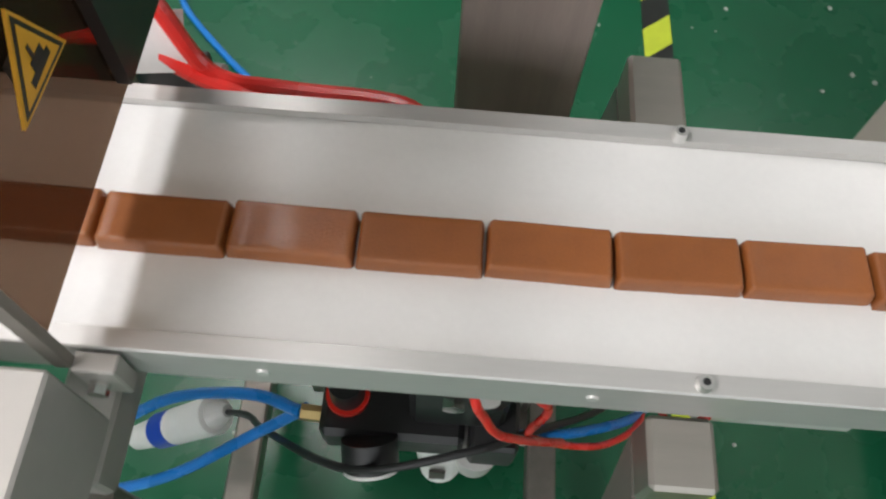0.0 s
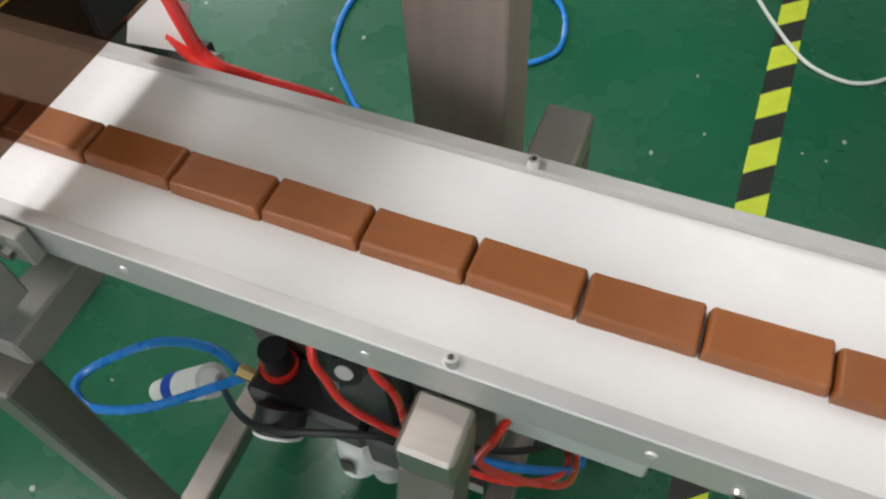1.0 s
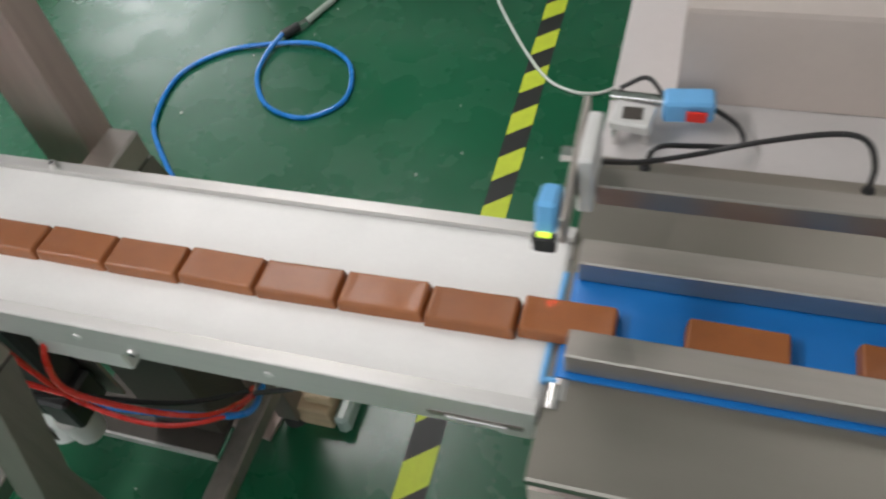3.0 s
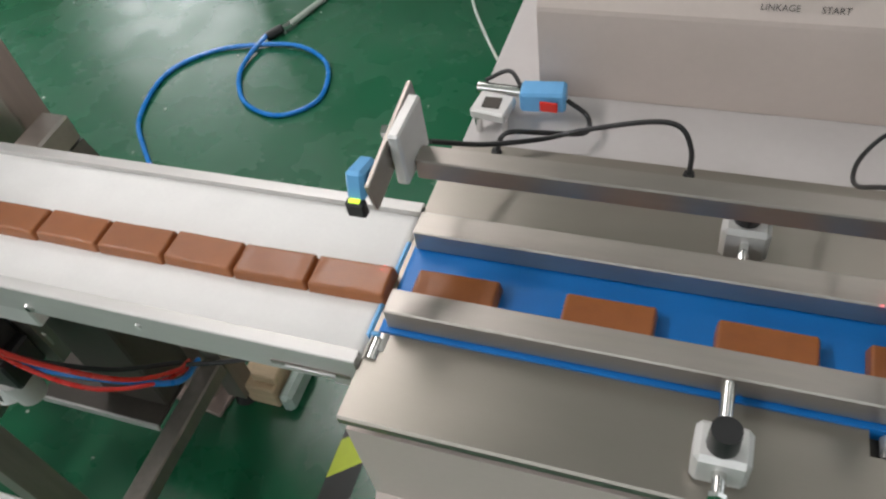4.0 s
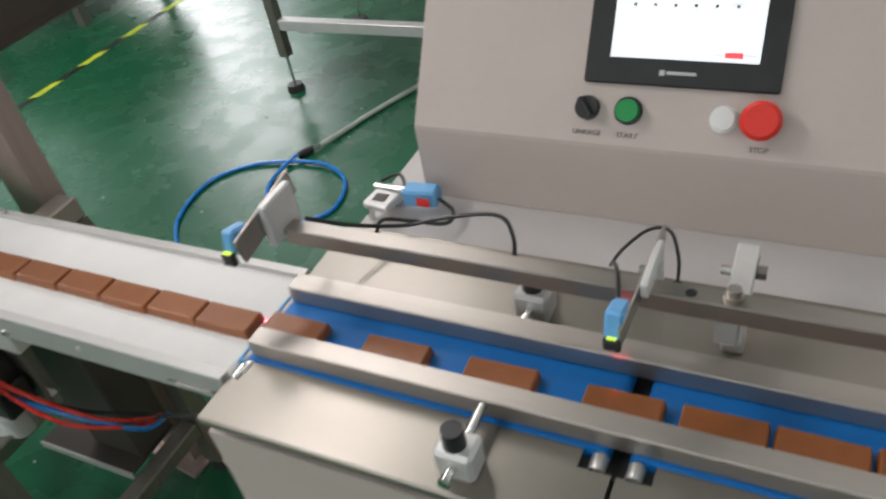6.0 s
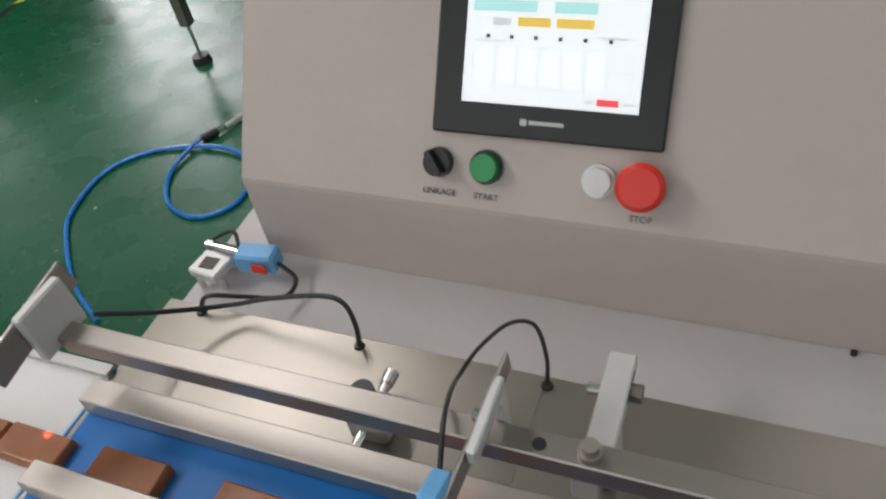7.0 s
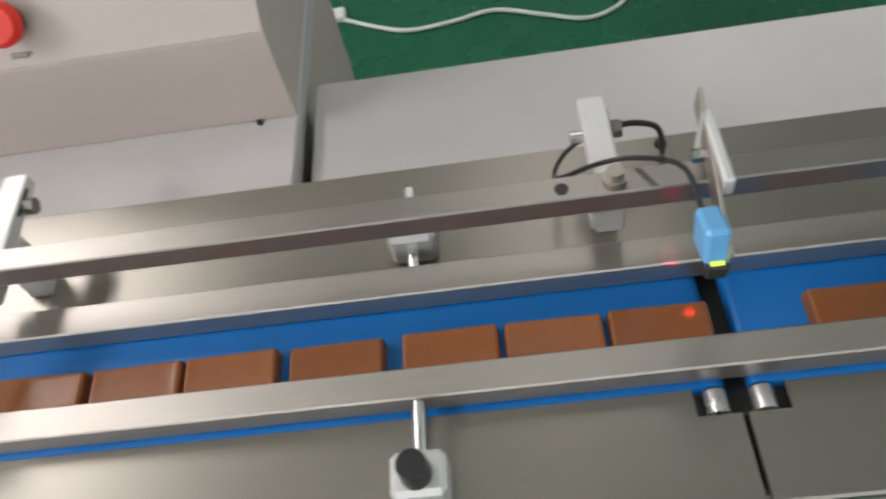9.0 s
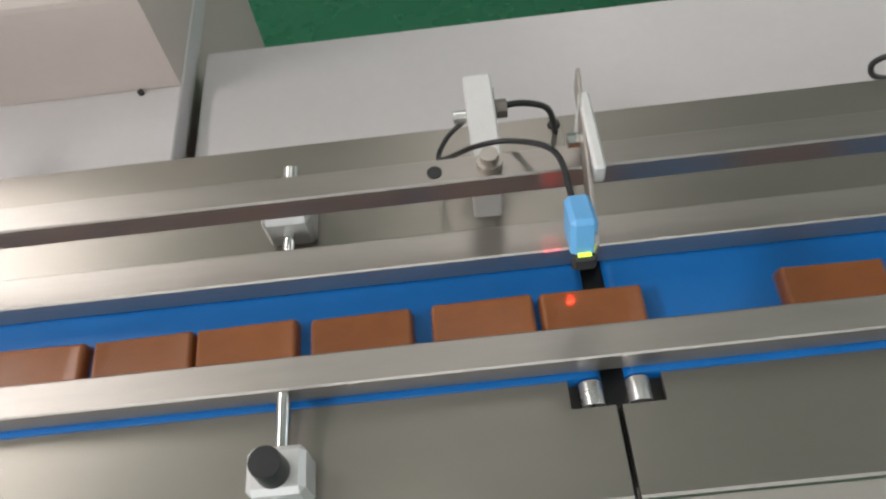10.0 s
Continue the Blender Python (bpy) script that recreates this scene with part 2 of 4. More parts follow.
def T(pts, r, **k):
    bm = bmesh.new()
    hose(bm, pts, r, **k)
    return bm


# ---- the hall ----
single("floor", B(-9, 8, -5, 9, -0.1, 0.0), FLOOR, "scuffed glossy green epoxy factory floor", "floor", kind="structure")
single("ceiling", B(-9, 8, -5, 9, 5.6, 5.7), WALL, "plain pale hall ceiling", "ceiling", kind="structure")


def wall_with_window(name, m, length, w0, w1, z0, z1, bays):
    """A wall along local x with one long opening, and its window."""
    bm = bmesh.new()
    for x0, x1, a, b in ((0, w0, 0, 5.6), (w1, length, 0, 5.6), (w0, w1, 0, z0), (w0, w1, z1, 5.6)):
        box(bm, x0, x1, -0.1, 0.1, a, b)
    bmesh.ops.transform(bm, matrix=m, verts=bm.verts)
    single(name, bm, WALL, "plain painted hall wall with a window band", "wall", kind="structure")
    win = thing("window", m @ Vector(((w0 + w1) / 2, 0, z0)), "long bright window in the unseen hall walls", "window", kind="structure")
    for i in range(bays + 1):
        x = w0 + (w1 - w0) * i / bays
        part("mullion", B(x - 0.03, x + 0.03, -0.04, 0.04, z0, z1, m=m), WHITE_PLASTIC, win)
    for i in range(bays):
        x = w0 + (w1 - w0) * i / bays
        part("pane", B(x + 0.035, x + (w1 - w0) / bays - 0.035, 0.05, 0.06, z0, z1, m=m), SKYPANE, win)


wall_with_window("wall_north", pose(-9, 7.7, 0), 17, 1.5, 3.9, 1.0, 5.2, 3)
# the north window shows in the floor; the next three are added for light
wall_with_window("wall_south", pose(-9, -5.0, 0, 0, 0, 0) @ pose(17, 0, 0, 0, 0, 180), 17, 3.0, 12.0, 1.4, 4.4, 6)
wall_with_window("wall_east", pose(7.8, 9, 0, 0, 0, -90), 14, 4.0, 10.0, 1.4, 4.4, 4)
wall_with_window("wall_west", pose(-8.9, -5, 0, 0, 0, 90), 14, 9.3, 11.3, 3.5, 5.4, 2)

for lx, ly, _ in OVERHEAD_LAMPS:
    # unseen fixture, added to go with the lamp
    fx = thing("added_fixture", (lx, ly, 3.57), "unseen long white fixture added above an overhead lamp", "ceiling lamp", "fluorescent rows")
    part("housing", B(lx - 0.33, lx + 0.33, ly - 1.15, ly + 1.15, 3.57, 3.63, bevel=0.01), WHITE_PLASTIC, fx)
    for dy in (-0.9, 0.9):
        part("rod", C((lx, ly + dy, 3.63), (lx, ly + dy, 5.6), 0.006), CHROME, fx)

# ---- floor tape ----


def floor_tape(x0, y0, x1, y1, w, period):
    a, b = Vector((x0, y0, 0)), Vector((x1, y1, 0))
    d = (b - a).normalized()
    s = Vector((d.y, -d.x, 0))
    tape = thing("floor_tape", a, "yellow and black striped hazard tape stuck on the green floor", "floor tape")
    count = int((b - a).length / (period / 2))
    slant = w * 0.8
    for i in range(count):
        bm = bmesh.new()
        p0, p1 = a + d * (i * period / 2), a + d * ((i + 1) * period / 2)
        q = [p0 - s * w / 2, p0 + s * w / 2 + d * slant, p1 + s * w / 2 + d * slant, p1 - s * w / 2]
        low = [bm.verts.new(v + Vector((0, 0, 0.0002))) for v in q]
        top = [bm.verts.new(v + Vector((0, 0, 0.0012))) for v in q]
        bm.faces.new(top)
        for j in range(4):
            bm.faces.new((low[j], low[(j + 1) % 4], top[(j + 1) % 4], top[j]))
        bmesh.ops.recalc_face_normals(bm, faces=bm.faces)
        part("stripe", bm, TAPE_BLACK if i % 2 else TAPE_YELLOW, tape)


floor_tape(0.3285, -1.0877, 0.286, 3.6, 0.058, 0.1575)
floor_tape(-2.0, -0.5, -2.0, 4.4, 0.038, 0.30)

# ---- infeed conveyor ----
RAIL_TOP, BELT_Z, DECK = 0.793, 0.7855, 0.786
conv = thing("infeed_conveyor", (0.06, 0.09, 0), "narrow white belt conveyor with satin aluminium rails on steel legs", "conveyor")


def rail(y_out, inward, name):
    """A folded channel: an outer face and a narrow top flange."""
    s = inward
    o = [(y_out, 0.754), (y_out, RAIL_TOP - 0.001), (y_out + s * 0.001, RAIL_TOP), (y_out + s * 0.013, RAIL_TOP), (y_out + s * 0.013, BELT_Z + 0.0008), (y_out + s * 0.0115, BELT_Z + 0.0008), (y_out + s * 0.0115, RAIL_TOP - 0.002), (y_out + s * 0.0025, RAIL_TOP - 0.003), (y_out + s * 0.0025, 0.7565), (y_out + s * 0.016, 0.7565), (y_out + s * 0.016, 0.754)]
    bm = bmesh.new()
    prism(bm, o, -1.05, 0.607)
    return part(name, bm, RAIL, conv)


front_rail = rail(0.0, 1, "front_rail")
rear_rail = rail(0.186, -1, "rear_rail")
bm = bmesh.new()
prof = [(-1.05, BELT_Z), (0.598, BELT_Z)]
arc = [(0.598 + 0.011 * math.sin(a), BELT_Z - 0.011 + 0.011 * math.cos(a)) for a in [math.pi * i / 10 for i in range(1, 11)]]
loop = prof + arc + [(-1.05, BELT_Z - 0.022)]
ring = [[bm.verts.new((x, y, z)) for x, z in loop] for y in (0.004, 0.182)]
bm.faces.new(ring[0])
bm.faces.new(ring[1][::-1])
for i in range(len(loop)):
    j = (i + 1) % len(loop)
    bm.faces.new((ring[0][i], ring[1][i], ring[1][j], ring[0][j]))
bmesh.ops.recalc_face_normals(bm, faces=bm.faces)
part("belt", bm, WHITE_BELT, conv, "clean white belt")
part("bed", B(-1.05, 0.575, 0.0035, 0.1825, 0.757, 0.7605), RAIL, conv)


def screw(x, y, z, axis, r, parent, h=0.004):
    d = Vector(axis)
    bm = C(Vector((x, y, z)) - d * 0.001, Vector((x, y, z)) + d * h, r, r * 0.8, seg=14)
    part("screw", bm, ALU if r < 0.005 else ROLLER, parent)
    if r < 0.005:
        return
    bm = C(Vector((x, y, z)) + d * (h - 0.0004), Vector((x, y, z)) + d * (h + 0.0003), r * 0.45, seg=6)
    part("socket", bm, BLACK, parent)


for x in (-0.383, -0.1914, 0.0, 0.1893, 0.381):
    screw(x, 0, 0.774, (0, -1, 0), 0.0042, front_rail, 0.0015)
screw(0.2433, 0, 0.763, (0, -1, 0), 0.0062, front_rail, 0.003)
screw(0.0587, 0.0064, RAIL_TOP, (0, 0, 1), 0.0055, front_rail, 0.006)
screw(0.0564, 0.1765, RAIL_TOP, (0, 0, 1), 0.0055, rear_rail, 0.007)
bm = B(0.52, 0.598, -0.0012, 0.0, 0.763, 0.7685)
part("slot", bm, STEEL_DARK, front_rail, "dull tensioner slot")
part("tensioner", B(0.535, 0.585, -0.0035, -0.0012, 0.7635, 0.768, bevel=0.0008), RAIL, front_rail)
part("end_plate", B(0.575, 0.603, 0.003, 0.183, 0.742, 0.7555, bevel=0.002), RAIL, conv)


def bent_leg(y_rail, y_stub, y_foot, x0, x1, z_top):
    """A square tube: a short stub out from the rail, then down to the floor."""
    s = 1 if y_stub > y_rail else -1
    stub = B(x0, x1, min(y_rail, y_stub), max(y_rail, y_stub), z_top - 0.04, z_top, bevel=0.003)
    part("leg_stub", stub, STEEL, conv)
    bm = bmesh.new()
    a = [(x, y) for x, y in ((x0, y_stub), (x1, y_stub), (x1, y_stub - s * 0.042), (x0, y_stub - s * 0.042))]
    top = [bm.verts.new((x, y, z_top - 0.0415)) for x, y in a]
    mid = [bm.verts.new((x, y + (y_foot - y_stub), 0.545)) for x, y in a]
    low = [bm.verts.new((x, y + (y_foot - y_stub), 0.03)) for x, y in a]
    for p, q in ((top, mid), (mid, low)):
        for i in range(4):
            bm.faces.new((p[i], p[(i + 1) % 4], q[(i + 1) % 4], q[i]))
    bm.faces.new(top)
    bm.faces.new(low[::-1])
    bmesh.ops.recalc_face_normals(bm, faces=bm.faces)
    # same tube as the stub, its shade painted with the darker steel
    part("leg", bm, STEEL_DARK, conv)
    yf = y_foot - s * 0.021
    part("foot", C(((x0 + x1) / 2, yf, 0.0), ((x0 + x1) / 2, yf, 0.031), 0.024, 0.012), RUBBER, conv)


bent_leg(0.0, -0.045, -0.092, 0.037, 0.078, 0.7525)
bent_leg(0.186, 0.283, 0.315, 0.037, 0.078, 0.7525)
# alike tubes: the steel chosen for each paints it shaded or lit
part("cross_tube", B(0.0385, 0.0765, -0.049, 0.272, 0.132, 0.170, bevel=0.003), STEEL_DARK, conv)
part("cross_tube", B(-0.350, -0.312, -0.045, 0.249, 0.132, 0.170, bevel=0.003), STEEL, conv)
# a steel tube too; the whiter metal paints its bright reflection
part("side_tube", B(-0.309, 0.0365, -0.088, -0.051, 0.132, 0.170, bevel=0.003), ALU, conv)
# no motor here: a dark box fills in the shaded space below the belt
part("drive_box", B(-0.10, 0.0365, 0.16, 0.25, 0.182, 0.56, bevel=0.004), DARK_AND_SHADE, conv, "dark box added for the shaded space under the belt")
part("drive_tray", B(-0.22, 0.0365, 0.124, 0.25, 0.176, 0.1815), DARK_AND_SHADE, conv)
part("tray_lip", B(-0.22, 0.0365, 0.1195, 0.1235, 0.166, 0.1835), RAIL, conv)
part("hanger_plate", B(0.085, 0.195, 0.018, 0.10, 0.685, 0.7535, bevel=0.002), ALU, conv)

# ---- packing line: three deck modules ----
SEAMS = [0.607, 1.0325, 1.676, 2.8]
BELT_Y0, BELT_Y1, BLUE_Z = 0.0385, 0.141, 0.7885


def deck_module(x0, x1, first):
    mod = thing("belt_module", ((x0 + x1) / 2, 0.1, 0), "blue belt section with a satin steel deck and beige panels", "conveyor", "belt modules of the packing line")
    g = 0.0022
    a, b = x0 + g, x1 - g
    deck = bmesh.new()
    # the deck is cut out round the roller ends
    cuts = [(b - 0.031, b)] if first else [(a, a + 0.031), (b - 0.031, b)]
    prism(deck, [(-0.047, 0.776), (-0.047, DECK - 0.002), (-0.045, DECK), (0.0175, DECK), (0.0175, DECK - 0.003), (-0.043, DECK - 0.004), (-0.043, 0.776)], a, b)
    deck_part = part("deck", deck, STEEL_TOP, mod)
    strips = [(a if first else a + 0.031, b - 0.031)]
    for s0, s1 in strips:
        part("deck_strip", B(s0, s1, 0.0175, 0.155, DECK - 0.004, DECK), STEEL_TOP, mod)
    for c0, c1 in cuts:
        part("roller_recess", B(c0, c1, 0.012, 0.155, DECK - 0.025, DECK - 0.0235), BLACK, mod)
        part("recess_edge", B(c0, c1, 0.0170, 0.0180, DECK - 0.0235, DECK - 0.003), BLACK, mod)
    back = bmesh.new()
    prism(back, [(0.155, DECK - 0.003), (0.155, DECK), (0.2835, DECK), (0.285, DECK - 0.0015), (0.285, 0.7735), (0.282, 0.7735), (0.282, DECK - 0.003)], a - g + 0.0002, b + g - 0.0002)
    part("back_deck", back, STEEL_TOP, mod)
    # belt
    e0, e1 = a + (0.002 if first else 0.006), b - 0.006
    r = 0.0085
    bm = bmesh.new()
    loop = [(e0 + r - r * math.sin(t), BLUE_Z - r + r * math.cos(t)) for t in [math.pi - math.pi * i / 8 for i in range(9)]]
    loop += [(e1 - r + r * math.sin(t), BLUE_Z - r + r * math.cos(t)) for t in [math.pi * i / 8 for i in range(9)]]
    ring = [[bm.verts.new((x, y, z)) for x, z in loop] for y in (BELT_Y0, BELT_Y1)]
    bm.faces.new(ring[0])
    bm.faces.new(ring[1][::-1])
    for i in range(len(loop)):
        j = (i + 1) % len(loop)
        bm.faces.new((ring[0][i], ring[1][i], ring[1][j], ring[0][j]))
    bmesh.ops.recalc_face_normals(bm, faces=bm.faces)
    part("belt", bm, BLUE_BELT, mod, "bright blue belt")
    for xr in (e0 + r, e1 - r):
        part("roller", C((xr, 0.0195, BLUE_Z - r), (xr, 0.0370, BLUE_Z - r), 0.0083), ROLLER, mod)
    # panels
    # a dark strip paints the shade of the gap below the deck edge
    part("shadow_gap", B(a, b, -0.034, 0.2845, 0.7585, 0.774), DARK_AND_SHADE, mod, "dark strip painted as the shade in the gap under the deck edge")
    part("upper_panel", B(a, b, -0.043, 0.2845, 0.6295, 0.758), BEIGE, mod)
    bm = bmesh.new()
    prism(bm, [(-0.060, 0.05), (-0.060, 0.611), (-0.0585, 0.613), (-0.043, 0.629), (0.2845, 0.629), (0.2845, 0.05)], a, b)
    part("lower_panel", bm, BEIGE, mod)
    part("seam_strip", B(b, b + 2 * g, -0.045, 0.262, 0.55, 0.772), RUBBER, mod, "black rubber joint strip")
    part("roller_well", B(b - 0.006, b + 2 * g + 0.006, 0.0185, 0.155, 0.7722, 0.7745), BLACK, mod)
    return mod


modules = [deck_module(SEAMS[i], SEAMS[i + 1], i == 0) for i in range(3)]
for x in (0.66, 0.98, 1.09, 1.62, 1.73, 2.7):
    for y in (-0.03, 0.22):
        part("foot", C((x, y, 0), (x, y, 0.049), 0.03, 0.02), RUBBER, modules[0 if x < 1.03 else 1 if x < 1.67 else 2])


single("side_guide", B(0.6212, 2.795, 0.0425, 0.0675, BLUE_Z + 0.001, 0.8135, bevel=0.0012), STEEL, "long brushed steel guide bar along the front of the belts", "guide bar", "belt guides")
single("side_guide", B(0.6172, 2.795, 0.131, 0.158, BLUE_Z + 0.001, 0.8135, bevel=0.0012), STEEL, "long brushed steel guide bar along the back of the belts", "guide bar", "belt guides")


def guide_clamp(x):
    """A white block with a black knob that holds the shaft of the front guide."""
    c = thing("guide_clamp", (x, -0.015, DECK), "white aluminium guide clamp with a black knob on the deck", "clamp", "front guide clamps")
    part("shaft", C((x, -0.046, 0.806), (x, 0.0424, 0.806), 0.0052), CHROME, c, "polished shaft")
    part("block", B(x - 0.0195, x + 0.0195, -0.031, 0.001, DECK, 0.8225, bevel=0.004), ALU, c)
    part("knob", C((x - 0.001, -0.0165, 0.8225), (x - 0.001, -0.0165, 0.8435), 0.0112, 0.0105, seg=24), BLACK, c, "black plastic knob")
    part("bolt", C((x, -0.050, 0.806), (x, -0.0465, 0.806), 0.0068, seg=6), CHROME, c)


def rear_clamp(x):
    c = thing("guide_clamp", (x, 0.194, DECK), "white aluminium guide clamp with a black knob behind the belt", "clamp", "rear guide clamps")
    part("shaft", C((x, 0.1585, 0.806), (x, 0.226, 0.806), 0.0048), CHROME, c, "polished shaft")
    # white block given the greyer rail metal to paint the tube's shade
    part("block", B(x - 0.0195, x + 0.0195, 0.177, 0.211, DECK, 0.8225, bevel=0.004), RAIL, c)
    part("knob", C((x - 0.001, 0.194, 0.8225), (x - 0.001, 0.194, 0.8435), 0.0112, 0.0105, seg=24), BLACK, c, "black plastic knob")
    part("bolt", C((x, 0.2262, 0.806), (x, 0.240, 0.806), 0.0068), CHROME, c)


for x in (0.900, 1.4445, 2.05):
    guide_clamp(x)
    rear_clamp(x)

# ---- square tube over the deck that carries the sensors ----
TUBE_Y0, TUBE_Y1, TUBE_Z0, TUBE_Z1 = 0.1475, 0.1685, 0.868, 0.889
tube = thing("sensor_rail", (1.7, 0.158, TUBE_Z0), "long brushed steel square tube carrying the sensors over the deck", "rail")
part("tube", B(0.6265, 2.79, TUBE_Y0, TUBE_Y1, TUBE_Z0, TUBE_Z1, bevel=0.0012), TUBE_STEEL, tube)
for x in (1.068, 1.566):
    part("tube_hole", C((x, 0.157, TUBE_Z1 - 0.001), (x, 0.157, TUBE_Z1 + 0.0006), 0.0052), BLACK, tube, "dark round hole")


def cable_hole(x, r=0.006):
    single("cable_hole", C((x, 0.274, DECK - 0.001), (x, 0.274, DECK + 0.003), r, r * 0.8), BLACK, "black rubber cable grommet in the steel deck", "grommet", "cable grommets")


for x in (0.655, 0.8455, 1.0355, 1.669):
    cable_hole(x)


def rail_bracket(x):
    """A white arm behind the tube, on a post that stands on the deck."""
    c = thing("rail_bracket", (x, 0.2, DECK), "white aluminium bracket holding the steel tube over the deck", "bracket", "rail brackets")
    part("arm", B(x - 0.0105, x + 0.0115, 0.1715, 0.270, 0.848, 0.8625, bevel=0.0015), ALU, c)
    part("post", B(x - 0.010, x + 0.011, 0.190, 0.2145, DECK, 0.8478, bevel=0.0015), ALU, c)
    # the grey here paints the shade on a white block under the tube
    part("clamp_block", B(x - 0.0135, x + 0.0075, 0.1500, 0.1705, 0.838, 0.8678, bevel=0.0015), DULL_SHEET, c)
    part("cap_screw", C((x, 0.158, TUBE_Z1), (x, 0.158, TUBE_Z1 + 0.006), 0.0088), STEEL, c)
    part("cap_screw", C((x, 0.158, TUBE_Z1 + 0.0061), (x, 0.158, TUBE_Z1 + 0.013), 0.0062), STEEL, c)
    part("bolt", C((x - 0.021, 0.236, 0.853), (x - 0.0107, 0.236, 0.853), 0.0048), CHROME, c)
    part("bolt", C((x + 0.0117, 0.240, 0.853), (x + 0.021, 0.240, 0.853), 0.0075, seg=6), STEEL_DARK, c)
    part("slot", B(x + 0.0113, x + 0.0121, 0.226, 0.256, 0.8565, 0.8600), BLACK, c)


rail_bracket(1.104)
rail_bracket(1.604)


def photo_sensor(x, cable, group="photo sensors"):
    """A blue sensor on a slim arm that reaches from the lip over the belt."""
    s = thing("photo_sensor", (x, 0.15, 0.889), "light blue photoelectric sensor on a white arm over the belt", "sensor", group)
    part("arm", B(x + 0.0105, x + 0.0132, 0.072, 0.204, 0.899, 0.921, bevel=0.001, m=Matrix.Translation((x, 0.13, 0.91)) @ pose(0, 0, 0, 6, 0, -4) @ Matrix.Translation((-x, -0.13, -0.91))), STEEL, s)
    part("clamp_plate", B(x + 0.0135, x + 0.021, 0.118, 0.182, 0.910, 0.926, bevel=0.0015), ALU, s)
    part("clamp_jaw", B(x + 0.0135, x + 0.021, 0.1690, 0.182, 0.866, 0.9098, bevel=0.001), ALU, s)
    part("body", B(x - 0.007, x + 0.0095, 0.076, 0.106, 0.892, 0.920, bevel=0.003, m=Matrix.Translation((x, 0.096, 0.91)) @ pose(0, 0, 0, -18) @ Matrix.Translation((-x, -0.096, -0.91))), SKY_BLUE, s, "light blue sensor housing")
    part("lens", B(x - 0.0065, x + 0.009, 0.0685, 0.0757, 0.888, 0.902, bevel=0.002), BLACK, s, "black sensor front")
    part("indicator", B(x - 0.003, x + 0.005, 0.0705, 0.0745, 0.9021, 0.9032), LED_GREEN, s, "lit yellow-green lamp")
    part("bolt", C((x + 0.004, 0.158, 0.906), (x + 0.0124, 0.158, 0.906), 0.005, seg=6), CHROME, s)
    part("cable", T(cable, 0.002), BLACK, s, "thin black cable")
    return s


photo_sensor(1.0173, [(1.0165, 0.104, 0.912), (1.006, 0.14, 0.915), (0.990, 0.185, 0.885), (0.976, 0.226, 0.845), (0.980, 0.262, 0.838), (1.000, 0.290, 0.845), (1.022, 0.295, 0.843), (1.034, 0.284, 0.815), (1.0355, 0.274, 0.787)])
photo_sensor(1.652, [(1.651, 0.104, 0.912), (1.645, 0.14, 0.918), (1.622, 0.172, 0.895), (1.597, 0.185, 0.878), (1.569, 0.215, 0.830), (1.576, 0.24, 0.825), (1.592, 0.248, 0.835)])

# the sensor at the hand-over, on a plate at the end of the raised cover
s = thing("photo_sensor", (0.62, 0.15, 0.87), "blue photoelectric sensor on an angled steel plate over the belt joint", "sensor")
part("plate", B(0.610, 0.6145, 0.088, 0.200, 0.896, 0.929, bevel=0.001, m=Matrix.Translation((0.612, 0.17, 0.915)) @ pose(0, 0, 0, 9) @ Matrix.Translation((-0.612, -0.17, -0.915))), STEEL, s)
part("clamp_plate", B(0.6155, 0.6265, 0.130, 0.184, 0.876, 0.931, bevel=0.002), ALU, s)
part("body", B(0.593, 0.6085, 0.088, 0.118, 0.894, 0.921, bevel=0.003, m=Matrix.Translation((0.6, 0.105, 0.91)) @ pose(0, 0, 0, -16) @ Matrix.Translation((-0.6, -0.105, -0.91))), SKY_BLUE, s)
part("lens", B(0.592, 0.609, 0.0795, 0.0885, 0.885, 0.901, bevel=0.002), BLACK, s)
part("indicator", B(0.596, 0.605, 0.081, 0.087, 0.9012, 0.9026), LED_GREEN, s)
part("bolt", C((0.60, 0.155, 0.912), (0.6098, 0.155, 0.912), 0.006, seg=6), CHROME, s)

# transfer end at the first blue belt
t = thing("belt_nose", (0.612, 0.09, 0.77), "belt nose between the two conveyors, its highlight painted light blue", "belt nose")
# light blue paints the highlight on the belt's rounded end
part("nose_block", B(0.6085, 0.618, 0.0325, 0.0370, 0.776, 0.7905, bevel=0.002), SKY_BLUE, t)
part("nose_bar", B(0.6035, 0.6088, 0.0325, 0.142, 0.776, 0.7872, bevel=0.002), SKY_BLUE, t)
part("pin", C((0.616, 0.010, 0.783), (0.616, 0.031, 0.783), 0.007), CHROME, t)

# ---- control cabinet behind the first two modules ----
cab = thing("control_cabinet", (0.997, 0.5, 0), "beige powder-coated control cabinet with a touch screen and push buttons", "control cabinet")
FA = radians(56)
FY, FZ = math.cos(FA), math.sin(FA)
bm = bmesh.new()
prism(bm, [(0.387, 0.7735), (0.3885, 0.877), (0.3895, 0.882), (0.3895 + 0.31 * FY, 0.882 + 0.31 * FZ), (0.72, 1.135), (0.72, 0.7735)], 0.6735, 1.3235)
console = part("console", bm, BEIGE, cab)
console.data.shade_flat()
part("shelf", B(0.609, 1.3245, 0.2865, 0.72, 0.742, 0.7725, bevel=0.0015), BEIGE_PLATE, cab, "flat light grey shelf in front of the console")
part("base", B(0.609, 1.318, 0.2865, 0.72, 0.05, 0.7415), BEIGE, cab)


